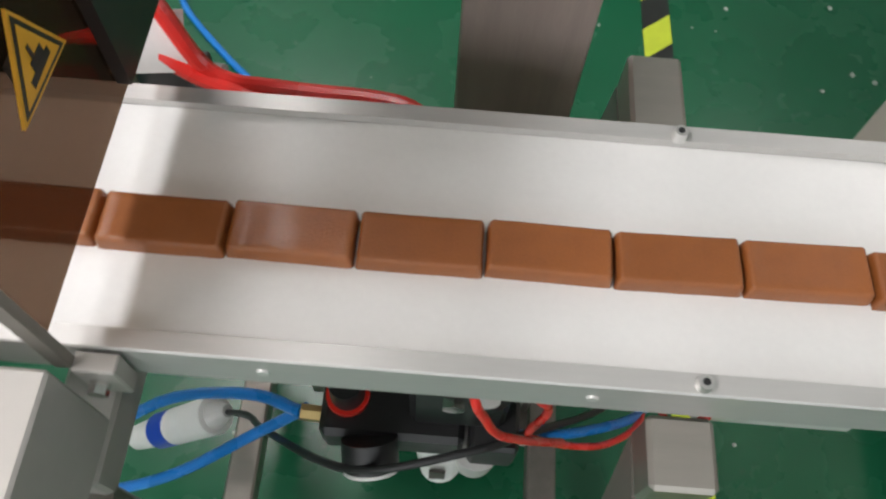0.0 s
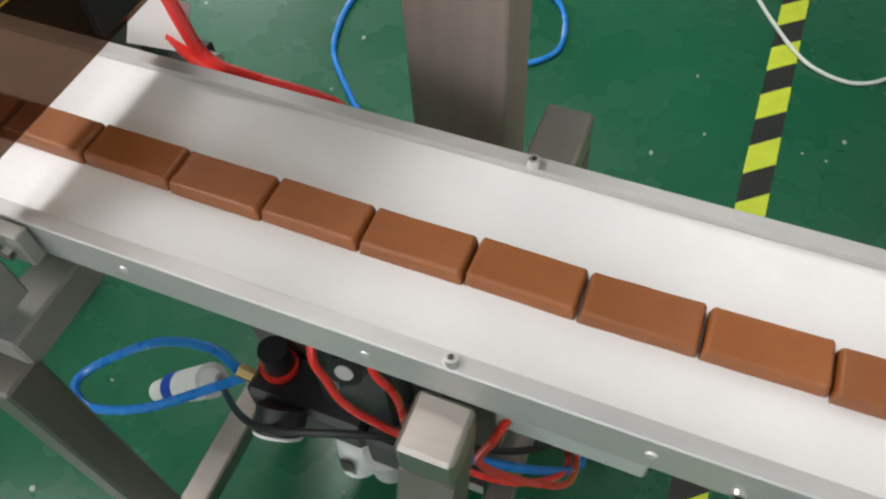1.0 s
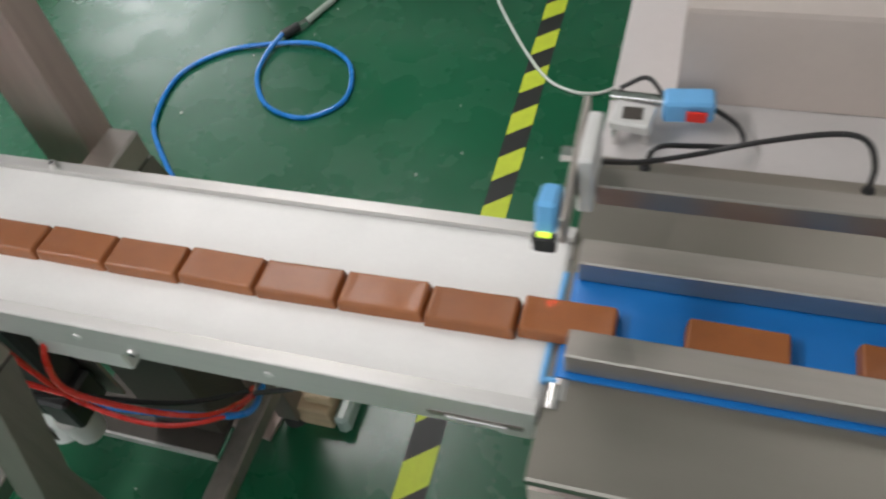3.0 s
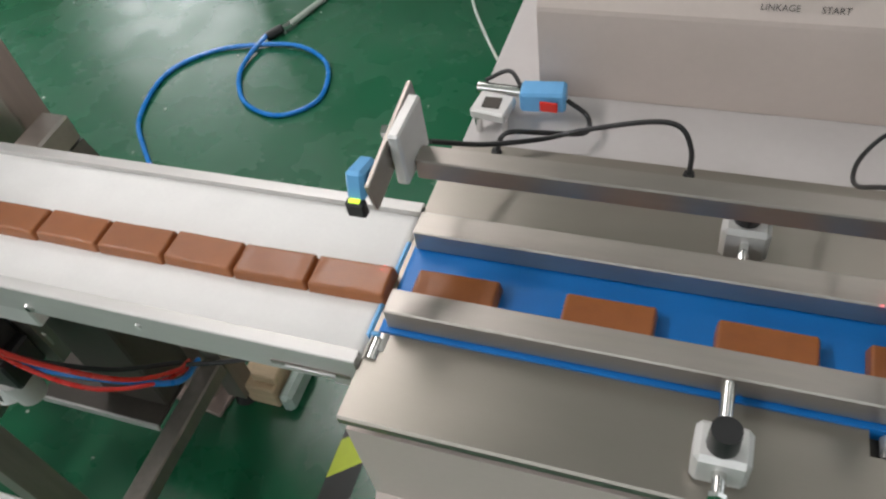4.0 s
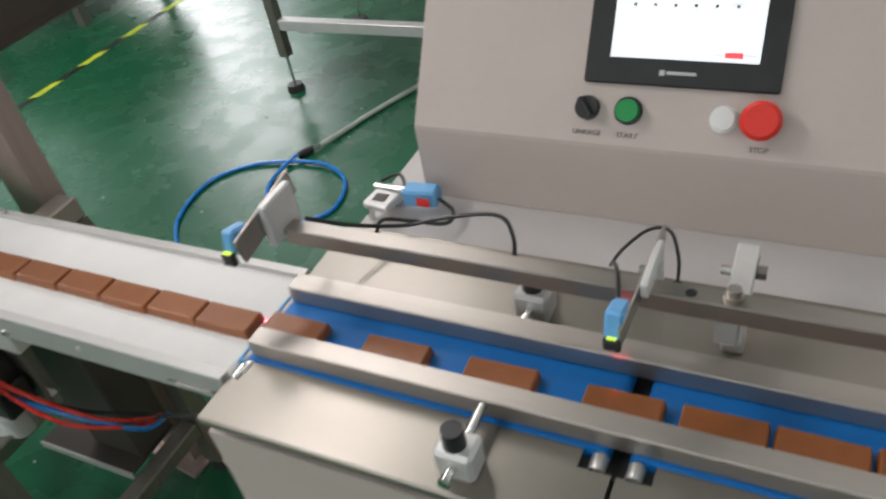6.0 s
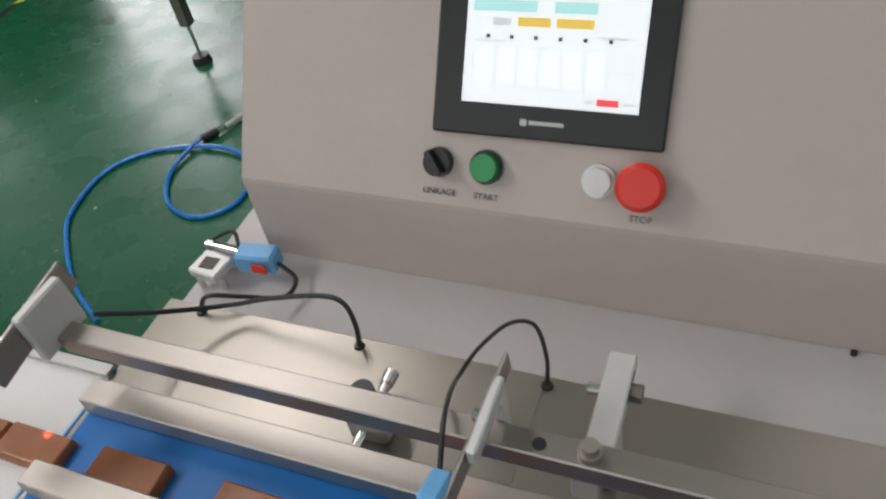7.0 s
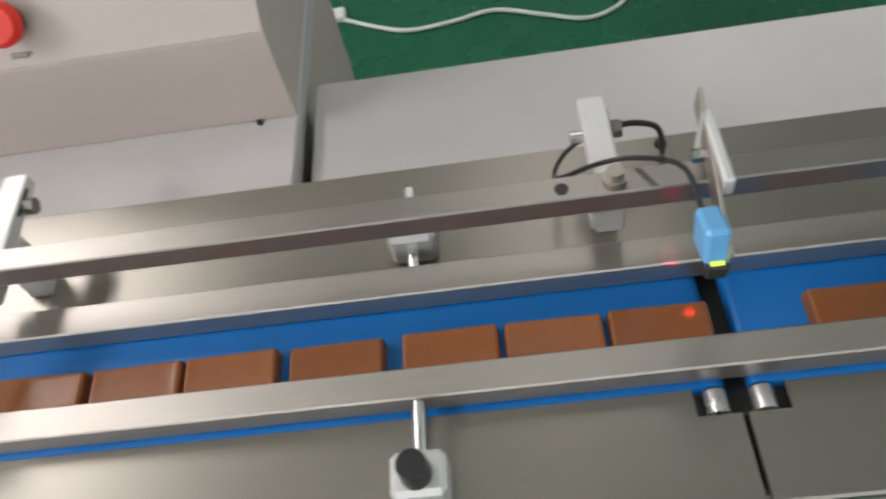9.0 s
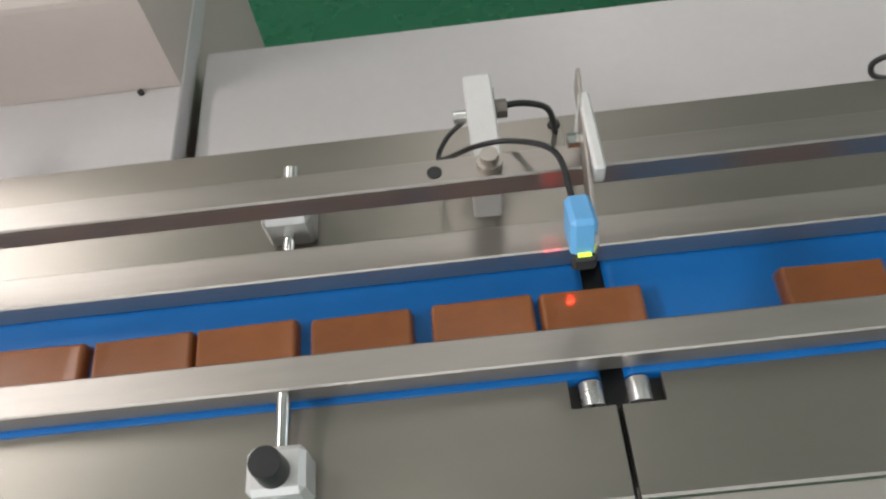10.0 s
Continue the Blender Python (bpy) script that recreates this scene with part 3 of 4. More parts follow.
def on_face(u, s, h=0.0):
    """A point of the slanting face: u along x, s up the slope, h off the face."""
    return Vector((u, 0.3895 + s * FY - h * FZ, 0.882 + s * FZ + h * FY))


FACE = Matrix.Translation(on_face(0, 0)) @ Matrix.Rotation(FA, 4, "X")


def face_box(u0, u1, s0, s1, h0, h1, bevel=0.0):
    return B(u0, u1, s0, s1, h0, h1, bevel=bevel, m=FACE)


def face_disc(u, s, h0, h1, r, r2=None, seg=28):
    return C(on_face(u, s, h0), on_face(u, s, h1), r, r2, seg=seg)


panel = part("touch_panel", face_box(0.8925, 1.1065, 0.0700, 0.2200, 0.0, 0.007, 0.002), BLACK, cab, "dark grey touch panel with a bright screen")
part("screen", face_box(0.9205, 1.0815, 0.1000, 0.2060, 0.0071, 0.0075), SCREEN, panel, "lit white screen")


def screen_bar(u0, u1, s0, s1, material):
    part("screen_field", face_box(u0, u1, s0, s1, 0.0076, 0.0078), material, panel)


screen_bar(0.926, 1.03, 0.1920, 0.2010, SCREEN_YELLOW)
screen_bar(0.926, 0.985, 0.1800, 0.1900, SCREEN_CYAN)
screen_bar(1.00, 1.038, 0.1800, 0.1900, SCREEN_CYAN)
screen_bar(0.968, 0.998, 0.1680, 0.1760, SCREEN_YELLOW)
screen_bar(1.003, 1.036, 0.1680, 0.1760, SCREEN_YELLOW)
screen_bar(0.945, 0.962, 0.1680, 0.1750, SCREEN_GREY)
for i in range(6):
    screen_bar(0.935 + 0.02 * i, 0.947 + 0.02 * i, 0.1200, 0.1480, SCREEN_PALE)
    screen_bar(0.94 + 0.022 * i, 0.9435 + 0.022 * i, 0.1570, 0.1605, INK)
for i in range(8):
    screen_bar(0.9285 + 0.0205 * i, 0.9291 + 0.0205 * i, 0.1150, 0.1500, SCREEN_GREY)
for h in (0.1150, 0.1330, 0.1500):
    screen_bar(0.9285, 1.0726, h, h + 0.0006, SCREEN_GREY)
screen_bar(1.040, 1.066, 0.1600, 0.1622, SCREEN_GREY)
screen_bar(0.930, 0.962, 0.1540, 0.1555, SCREEN_GREY)
screen_bar(1.045, 1.064, 0.1045, 0.1105, SCREEN_RED)
screen_bar(1.068, 1.077, 0.1060, 0.1090, SCREEN_GREY)
screen_bar(1.034, 1.042, 0.1060, 0.1090, SCREEN_GREY)
part("maker_mark", face_box(0.978, 0.984, 0.0820, 0.0880, 0.0071, 0.0074), GREY_PLASTIC, panel, "small pale mark")
part("maker_mark", face_box(0.986, 1.018, 0.0835, 0.0870, 0.0071, 0.0074), GREY_PLASTIC, panel, "small pale mark")


def button(u, s, r, cap, label, h, ring_mat, name="push_button"):
    b = part(name, face_disc(u, s, 0.0, 0.004, r * 1.12), ring_mat, cab, label)
    part("cap", face_disc(u, s, 0.0041, h, r * 0.92, r * 0.88), cap, b)
    return b


button(0.948, 0.0405, 0.0145, GREEN_CAP, "green push button with a dark ring", 0.013, BLACK)
button(1.0535, 0.0395, 0.0135, WHITE_PLASTIC, "white push button", 0.012, WHITE_PLASTIC)
stop = part("stop_button", face_disc(1.0925, 0.0405, 0.0, 0.014, 0.0145), BLACK, cab, "red mushroom stop button")
part("cap", face_disc(1.0925, 0.0405, 0.0141, 0.022, 0.0205, 0.0215), RED_CAP, stop)
part("dome", face_disc(1.0925, 0.0405, 0.0221, 0.027, 0.0215, 0.017), RED_CAP, stop)
sw = part("selector_switch", face_disc(0.900, 0.0405, 0.0, 0.010, 0.0145, 0.0135), BLACK, cab, "black selector switch")
bm = B(-0.003, 0.003, -0.013, 0.013, 0.0101, 0.019, bevel=0.001)
bmesh.ops.transform(bm, matrix=FACE @ Matrix.Translation((0.900, 0.0405, 0)) @ Matrix.Rotation(radians(38), 4, "Z"), verts=bm.verts)
part("lever", bm, BLACK, sw)


def words(text, u, s, size):
    curve = bpy.data.curves.new("lettering", "FONT")
    curve.body, curve.size, curve.align_x, curve.extrude = text, size, "CENTER", 0.0003
    tmp = new("lettering", curve)
    bpy.context.view_layer.update()
    me = bpy.data.meshes.new_from_object(tmp.evaluated_get(bpy.context.evaluated_depsgraph_get()))
    bpy.data.objects.remove(tmp)
    me.transform(Matrix.Translation(-base_of(cab)) @ FACE @ Matrix.Translation((u, s, 0.0006)))
    me.materials.clear()
    me.materials.append(INK)
    ob = new("lettering", me)
    ob.parent = cab
    tagged(ob, "printed dark lettering")


words("LINKAGE", 0.902, 0.0095, 0.0085)
words("START", 0.9495, 0.0095, 0.0085)
words("STOP", 1.0935, 0.007, 0.0085)

# rear panel of the next cabinet
rear = thing("rear_cabinet", (1.86, 0.35, 0), "beige rear cabinet along the packing line", "cabinet")
part("top_panel", B(1.336, 2.8, 0.2865, 0.4515, 0.722, 0.752, bevel=0.002), BEIGE_PLATE, rear)
part("body", B(1.3335, 2.8, 0.2865, 0.447, 0.05, 0.7215), BEIGE, rear)
part("screw", C((1.285, 0.383, 0.7725), (1.285, 0.383, 0.776), 0.003), BLACK, cab)

# ---- loose sensor left on the shelf ----
s = thing("loose_sensor", (0.655, 0.335, 0.7725), "loose blue sensor with a white bracket lying on the shelf", "sensor")
part("foot_screw", C((0.623, 0.318, 0.7726), (0.623, 0.318, 0.7905), 0.004), CHROME, s)
part("foot_screw", C((0.651, 0.322, 0.7726), (0.651, 0.322, 0.7905), 0.004), CHROME, s)
part("bracket", B(0.617, 0.657, 0.312, 0.346, 0.791, 0.803, bevel=0.002, m=Matrix.Translation((0.637, 0.33, 0.78)) @ pose(0, 0, 0, 0, 0, -8) @ Matrix.Translation((-0.637, -0.33, -0.78))), ALU, s)
part("opening", B(0.627, 0.646, 0.320, 0.337, 0.8031, 0.8038), DARK_AND_SHADE, s)
part("rod", C((0.612, 0.360, 0.797), (0.70, 0.352, 0.800), 0.006), CHROME, s)
part("clip", B(0.615, 0.648, 0.349, 0.368, 0.7726, 0.792, bevel=0.003), ALU, s)
part("body", B(0.664, 0.712, 0.338, 0.364, 0.787, 0.812, bevel=0.003, m=Matrix.Translation((0.69, 0.34, 0.79)) @ pose(0, 0, 0, 0, 0, 6) @ Matrix.Translation((-0.69, -0.34, -0.79))), SKY_BLUE, s, "light blue housing")
part("lens", B(0.686, 0.705, 0.3345, 0.337, 0.792, 0.805, bevel=0.001), RED_CAP, s, "dark red lens")
part("cable", T([(0.712, 0.350, 0.798), (0.735, 0.342, 0.786), (0.738, 0.312, 0.79), (0.70, 0.295, 0.800), (0.665, 0.282, 0.806), (0.655, 0.274, 0.787)], 0.0026), BLACK, s, "thin black cable")
part("cable", T([(0.62, 0.362, 0.805), (0.645, 0.372, 0.812), (0.665, 0.350, 0.806)], 0.0024), BLACK, s)
single("sensor_cable", T([(0.624, 0.19, 0.872), (0.655, 0.235, 0.832), (0.70, 0.276, 0.808), (0.745, 0.284, 0.820), (0.804, 0.290, 0.833), (0.832, 0.288, 0.832), (0.8445, 0.280, 0.812), (0.8455, 0.274, 0.787)], 0.0026), BLACK, "thin black sensor cable looping over the steel cover", "cable")
single("sensor_cable", T([(1.616, 0.245, 0.842), (1.6266, 0.25, 0.845), (1.644, 0.252, 0.842), (1.661, 0.258, 0.825), (1.669, 0.266, 0.787)], 0.0026), BLACK, "black sensor cable looping round a bracket", "cable")
single("sensor_cable", T([(1.985, 0.274, 0.787), (1.962, 0.290, 0.805), (1.952, 0.30, 0.79), (1.962, 0.305, 0.768), (1.985, 0.31, 0.755)], 0.0026), BLACK, "black cable loop behind the steel cover", "cable")

# ---- chocolate bars ----
LEN, PITCH, V0, V1, V2, V3 = 0.0750, 0.078, 0.111, 0.172, 0.119, 0.27
BAR_Y, BAR_W, BAR_H = 0.0828, 0.0345, 0.0125


GRID_U = [-1, -0.985, -0.96, -0.93, -0.88, -0.6, -0.3, 0, 0.3, 0.6, 0.88, 0.93, 0.96, 0.985, 1]
GRID_V = [-1, -0.97, -0.92, -0.84, -0.7, -0.3, 0.3, 0.7, 0.84, 0.92, 0.97, 1]


def bar_mesh(seed):
    rnd = random.Random(seed)
    bm = bmesh.new()
    l, w, h = LEN / 2, BAR_W / 2, BAR_H
    nx, ny = len(GRID_U) - 1, len(GRID_V) - 1
    rows = []
    for i in range(nx + 1):
        row = []
        for j in range(ny + 1):
            u, v = GRID_U[i], GRID_V[j]
            eu, ev = max(0, abs(u) - 0.93) / 0.07, max(0, abs(v) - 0.84) / 0.16
            drop = 0.0026 * (eu ** 2.0 + ev ** 2.0) - 0.0005 * (math.exp(-((abs(u) - 0.95) / 0.03) ** 2) + math.exp(-((abs(v) - 0.9) / 0.06) ** 2))
            z = h - min(drop, 0.0075) + 0.0005 * noise.noise(Vector((u * 3 + seed, v * 2, seed))) + 0.0003 * noise.noise(Vector((u * 9, v * 5 + seed, seed)))
            row.append(bm.verts.new((u * l * (1 - 0.012 * ev), v * w * (1 - 0.02 * eu), z)))
        rows.append(row)
    for i in range(nx):
        for j in range(ny):
            bm.faces.new((rows[i][j], rows[i + 1][j], rows[i + 1][j + 1], rows[i][j + 1]))
    rim = [rows[i][0] for i in range(nx + 1)] + [rows[nx][j] for j in range(1, ny + 1)] + [rows[i][ny] for i in range(nx - 1, -1, -1)] + [rows[0][j] for j in range(ny - 1, 0, -1)]
    low = []
    for v in rim:
        k = 1.012 + 0.02 * rnd.random()
        low.append(bm.verts.new((v.co.x * k, v.co.y * k, 0.0)))
    for i in range(len(rim)):
        j = (i + 1) % len(rim)
        bm.faces.new((rim[j], rim[i], low[i], low[j]))
    bm.faces.new(low)
    bmesh.ops.recalc_face_normals(bm, faces=bm.faces)
    return bm


bars = {}
meshes = []
for i in range(5):
    ob = link("bar_pattern", bar_mesh(i), CHOC, 75)
    meshes.append(ob.data)
    bpy.data.objects.remove(ob)
for k in range(-9, 13):
    ob = new("chocolate_bar", meshes[k % 5])
    ob.location = (PITCH * k - 2 * V0 + LEN / 2, BAR_Y, BELT_Z)
    bars[k] = tagged(ob, "milk chocolate coated bar riding on the belt", "chocolate bar", "chocolate bars on the belts")

# ---- tunnel machine at the start of the conveyor ----
m1 = thing("cooling_tunnel", (-0.7, 0.1, 0), "dark tunnel machine with a tinted guard over the belt", "machine")
part("guard", B(-0.300, -0.294, -0.005, 0.31, 0.825, 1.15), TINT, m1, "brown tinted acrylic guard")
part("guard_edge", B(-0.302, -0.292, -0.012, -0.0055, 0.79, 1.15), STEEL_DARK, m1)
part("guard_plate", B(-0.2935, -0.285, 0.149, 0.31, 0.838, 1.15), BLACK, m1, "black guard plate")
part("roof", B(-1.10, -0.80, -0.02, 0.33, 1.10, 1.15), DARK_AND_SHADE, m1)
part("back_wall", B(-1.10, -0.36, 0.24, 0.30, 0.70, 1.10), DARK_AND_SHADE, m1)
part("front_wall", B(-1.10, -0.80, -0.075, -0.015, 0.80, 1.10), DARK_AND_SHADE, m1)
part("end_wall", B(-1.16, -1.101, -0.075, 0.30, 0.70, 1.15), DARK_AND_SHADE, m1)
part("side_plate", B(-0.80, -0.294, -0.095, -0.02, 0.715, 0.812, bevel=0.002), DULL_SHEET, m1, "pale steel side plate")
part("corner_plate", B(-0.293, -0.268, -0.014, -0.002, 0.757, 0.792, bevel=0.001), DULL_SHEET, m1)
part("bolt", C((-0.281, -0.0142, 0.775), (-0.281, -0.022, 0.775), 0.006, seg=6), CHROME, m1)
part("leg_stub", B(-0.352, -0.31, -0.055, 0.06, 0.63, 0.672, bevel=0.003), DULL_SHEET, m1)
part("leg", B(-0.352, -0.31, -0.088, -0.046, 0.0, 0.64, bevel=0.003), STEEL_DARK, m1)
part("leg", B(-1.1, -1.05, -0.07, -0.02, 0.0, 0.70, bevel=0.003), STEEL_DARK, m1)
part("leg", B(-1.1, -1.05, 0.24, 0.29, 0.0, 0.70, bevel=0.003), STEEL_DARK, m1)
part("leg", B(-0.40, -0.36, 0.25, 0.29, 0.0, 0.70, bevel=0.003), STEEL_DARK, m1)
part("leg", B(-0.84, -0.80, 0.255, 0.295, 0.10, 0.70, bevel=0.003), STEEL_DARK, m1)
caster = part("caster", C((-0.838, 0.262, 0.048), (-0.802, 0.262, 0.048), 0.048), WHITE_PLASTIC, m1, "white caster wheel")
part("fork", B(-0.846, -0.8395, 0.245, 0.285, 0.04, 0.0995, bevel=0.002), STEEL_DARK, m1)
part("fork", B(-0.8005, -0.794, 0.245, 0.285, 0.04, 0.0995, bevel=0.002), STEEL_DARK, m1)

# triangular warning sign on the guard
sg = thing("warning_sign", (-0.285, 0.0865, 0.931), "yellow triangular hand hazard sign on the guard", "sign")


def tri(name, k, h0, h1, material, label=""):
    c = Vector((0, 0.0865, 0.931))
    pts = [c + (Vector((0, y, z)) - c) * k for y, z in ((0.0885, 0.961), (0.057, 0.918), (0.114, 0.914))]
    bm = bmesh.new()
    low = [bm.verts.new((h0, p.y, p.z)) for p in pts]
    top = [bm.verts.new((h1, p.y, p.z)) for p in pts]
    bm.faces.new(top)
    bm.faces.new(low[::-1])
    for i in range(3):
        bm.faces.new((low[i], low[(i + 1) % 3], top[(i + 1) % 3], top[i]))
    bmesh.ops.recalc_face_normals(bm, faces=bm.faces)
    part(name, bm, material, sg, label)


tri("backing", 1.0, -0.2858, -0.2840, YELLOW)
part("standoff", B(-0.2938, -0.2859, 0.078, 0.094, 0.92, 0.935), BLACK, sg)
tri("border", 0.88, -0.2839, -0.2836, BLACK, "black border")
tri("field", 0.72, -0.2835, -0.2832, YELLOW)
bm = bmesh.new()
box(bm, -0.2831, -0.2828, 0.076, 0.098, 0.924, 0.9285)
box(bm, -0.2831, -0.2828, 0.082, 0.0945, 0.9286, 0.934)
box(bm, -0.2831, -0.2828, 0.085, 0.0875, 0.9341, 0.941)
part("symbol", bm, BLACK, sg, "black pictogram")

vb = thing("valve_block", (-0.31, 0.25, 0.735), "small black valve block with a white tag beside the red hoses", "valve")
part("body", B(-0.335, -0.280, 0.232, 0.254, 0.730, 0.752, bevel=0.002), BLACK, vb)
part("tag", B(-0.345, -0.292, 0.226, 0.229, 0.752, 0.796, m=Matrix.Translation((-0.317, 0.24, 0.773)) @ pose(0, 0, 0, -38, 12, 18) @ Matrix.Translation((0.317, -0.24, -0.773))), WHITE_PLASTIC, vb, "white paper tag")
part("fitting", C((-0.2798, 0.243, 0.742), (-0.268, 0.240, 0.744), 0.006), GREY_PLASTIC, vb)
part("mount", B(-0.33, -0.27, 0.1865, 0.2315, 0.727, 0.7295), RAIL, vb)

# ---- upright steel post behind the conveyor ----
post = thing("machine_post", (-0.05, 0.36, 0), "wide brushed steel machine post standing behind the conveyor", "post")
turn = pose(-0.094, 0.281, 0, 0, 0, -8)
part("column", B(0, 0.098, 0, 0.045, 0.012, 1.9, bevel=0.002, m=turn), POST_STEEL, post)
part("base_plate", B(-0.03, 0.128, -0.03, 0.075, 0.0, 0.012, bevel=0.002, m=turn), POST_STEEL, post)
cb = thing("control_box", (-0.06, 0.23, 1.003), "white enamelled box with a pale blue front fixed to the post", "control box")
part("body", B(-0.24, 0.064, 0.214, 0.258, 1.008, 1.30, bevel=0.003), WHITE_PLASTIC, cb)
part("front", B(-0.235, 0.062, 0.2105, 0.2136, 1.016, 1.060), PALE_BLUE, cb, "pale blue enamelled strip")
part("front", B(-0.235, 0.040, 0.2105, 0.2136, 1.066, 1.29), GREY_PLASTIC, cb)
part("lip", B(-0.24, 0.068, 0.206, 0.262, 1.000, 1.0075, bevel=0.002), WHITE_PLASTIC, cb)
over = thing("overhead_machine", (-0.17, 0.5, 0.96), "brown sheet metal machine housing carried by the steel post", "machine")
part("housing", B(-0.24, -0.036, 0.333, 0.60, 0.96, 1.20, bevel=0.004), FAR_BROWN, over)
part("side_door", B(-0.0355, -0.0325, 0.36, 0.58, 0.98, 1.18, bevel=0.001), FAR_BROWN, over)
far = thing("far_frame_and_blocker", (-2.5, 1.7, 0), "pale frame on white casters, with an added dark brown body blocking window glare", "machine")
# added body on legs, placed to keep window glare off the floor
part("housing", B(-3.25, -2.3, 2.25, 3.0, 0.26, 0.72, bevel=0.01), FAR_BROWN, far)
for x, y in ((-3.2, 2.3), (-2.4, 2.3), (-3.2, 2.9), (-2.4, 2.9)):
    part("leg", B(x, x + 0.05, y, y + 0.05, 0.0, 0.2595), STEEL_DARK, far)
part("frame_rail", B(-3.2, -2.30, 1.62, 1.66, 0.16, 0.20, bevel=0.003), ALU, far)
part("frame_rail", B(-3.2, -2.30, 0.98, 1.02, 0.16, 0.20, bevel=0.003), ALU, far)
part("frame_rail", B(-2.34, -2.30, 1.021, 1.619, 0.16, 0.20, bevel=0.003), ALU, far)
for y in (1.0, 1.64):
    part("caster", C((-2.335, y, 0.05), (-2.305, y, 0.05), 0.05), WHITE_PLASTIC, far, "white caster wheel")
    part("fork", B(-2.342, -2.298, y - 0.02, y + 0.02, 0.101, 0.1595), ALU, far)

# ---- pneumatic unit under the conveyor ----
air = thing("air_regulator", (-0.13, 0.06, 0.42), "black air regulator with a red ring and pale bowls", "air regulator")
part("knob", C((-0.171, 0.072, 0.503), (-0.171, 0.072, 0.535), 0.0165, 0.0155), BLACK, air)
part("ring", C((-0.171, 0.072, 0.496), (-0.171, 0.072, 0.5028), 0.0205), RED_CAP, air, "red lock ring")
part("body", B(-0.195, -0.06, 0.035, 0.095, 0.445, 0.4955, bevel=0.006), BLACK, air)
part("bowl", C((-0.147, 0.034, 0.497), (-0.1435, 0.012, 0.482), 0.026), BLACK, air, "black filter bowl")
part("bowl_rim", C((-0.1434, 0.0115, 0.4817), (-0.143, 0.009, 0.480), 0.026), WHITE_PLASTIC, air)
part("bowl", C((-0.079, 0.040, 0.380), (-0.084, 0.062, 0.444), 0.021, 0.027), WHITE_PLASTIC, air, "pale round filter cap")
part("slot", B(-0.090, -0.074, 0.0225, 0.0255, 0.392, 0.424), DARK_AND_SHADE, air)
part("manifold", B(-0.112, -0.025, 0.052, 0.094, 0.492, 0.64, bevel=0.006), BLACK, air)
part("dial", C((-0.052, 0.044, 0.648), (-0.050, 0.030, 0.652), 0.016), BLACK, air, "pressure dial with a pale face")
part("dial_face", C((-0.050, 0.0298, 0.652), (-0.0498, 0.0285, 0.6524), 0.008), GREY_PLASTIC, air)
part("port", C((-0.075, 0.05, 0.60), (-0.075, 0.036, 0.60), 0.010, seg=6), CHROME, air)
part("bowl", C((-0.045, 0.05, 0.385), (-0.045, 0.05, 0.439), 0.022, 0.026), GREY_PLASTIC, air, "pale filter bowl")
part("valve", B(-0.055, -0.01, 0.03, 0.09, 0.44, 0.50, bevel=0.004), BLACK, air)
part("mount", B(-0.215, 0.0, 0.096, 0.101, 0.42, 0.74), STEEL_DARK, air)
part("fitting", C((-0.1955, 0.056, 0.482), (-0.215, 0.056, 0.486), 0.008, seg=6), BRASS, air)

# hoses
def loose(name, pts, r, material, label, category="hose"):
    single(name, T(pts, r), material, label, category)


loose("air_hose", [(-0.214, 0.056, 0.486), (-0.27, 0.075, 0.465), (-0.367, 0.080, 0.405), (-0.45, 0.045, 0.355), (-0.47, 0.012, 0.345), (-0.44, -0.005, 0.335), (-0.36, 0.012, 0.36), (-0.27, 0.05, 0.41), (-0.215, 0.07, 0.45)], 0.006, BLUE_HOSE, "blue air hose in an open loop under the conveyor")
loose("air_hose", [(0.10, 0.03, 0.72), (0.088, 0.012, 0.68), (0.075, 0.012, 0.61), (0.115, 0.035, 0.54), (0.145, 0.08, 0.45), (0.14, 0.15, 0.36), (0.115, 0.195, 0.31)], 0.0036, RED_HOSE, "red air hose sagging under the conveyor")
loose("air_hose", [(-0.05, 0.08, 0.74), (-0.0235, 0.032, 0.685), (-0.005, 0.03, 0.64), (0.0, 0.045, 0.50), (0.08, 0.06, 0.435), (0.135, 0.11, 0.385), (0.12, 0.19, 0.30)], 0.0036, RED_HOSE, "red air hose sagging under the conveyor")
loose("air_hose", [(-0.075, 0.08, 0.745), (-0.065, 0.02, 0.704), (-0.054, 0.012, 0.668), (-0.040, 0.011, 0.631), (-0.01, 0.02, 0.585), (0.02, 0.03, 0.55)], 0.0036, RED_HOSE, "red air hose dropping to the regulator")
loose("air_hose", [(-0.01, 0.05, 0.485), (0.05, 0.065, 0.455), (0.12, 0.10, 0.40), (0.15, 0.14, 0.35), (0.13, 0.20, 0.31)], 0.005, BLUE_HOSE, "blue air hose running down under the belt")
loose("power_cable", [(-0.340, 0.107, 0.268), (-0.30, 0.09, 0.325), (-0.259, 0.055, 0.40), (-0.16, 0.004, 0.50), (-0.055, 0.02, 0.535), (0.0, 0.05, 0.50), (0.08, 0.10, 0.42), (0.14, 0.165, 0.36)], 0.004, BLACK, "black power cable under the conveyor", "cable")
loose("power_cable", [(0.14, 0.17, 0.345), (0.2, 0.2, 0.33), (0.3, 0.22, 0.36), (0.45, 0.24, 0.42), (0.612, 0.255, 0.46)], 0.004, BLACK, "black cable hanging across to the cabinet", "cable")
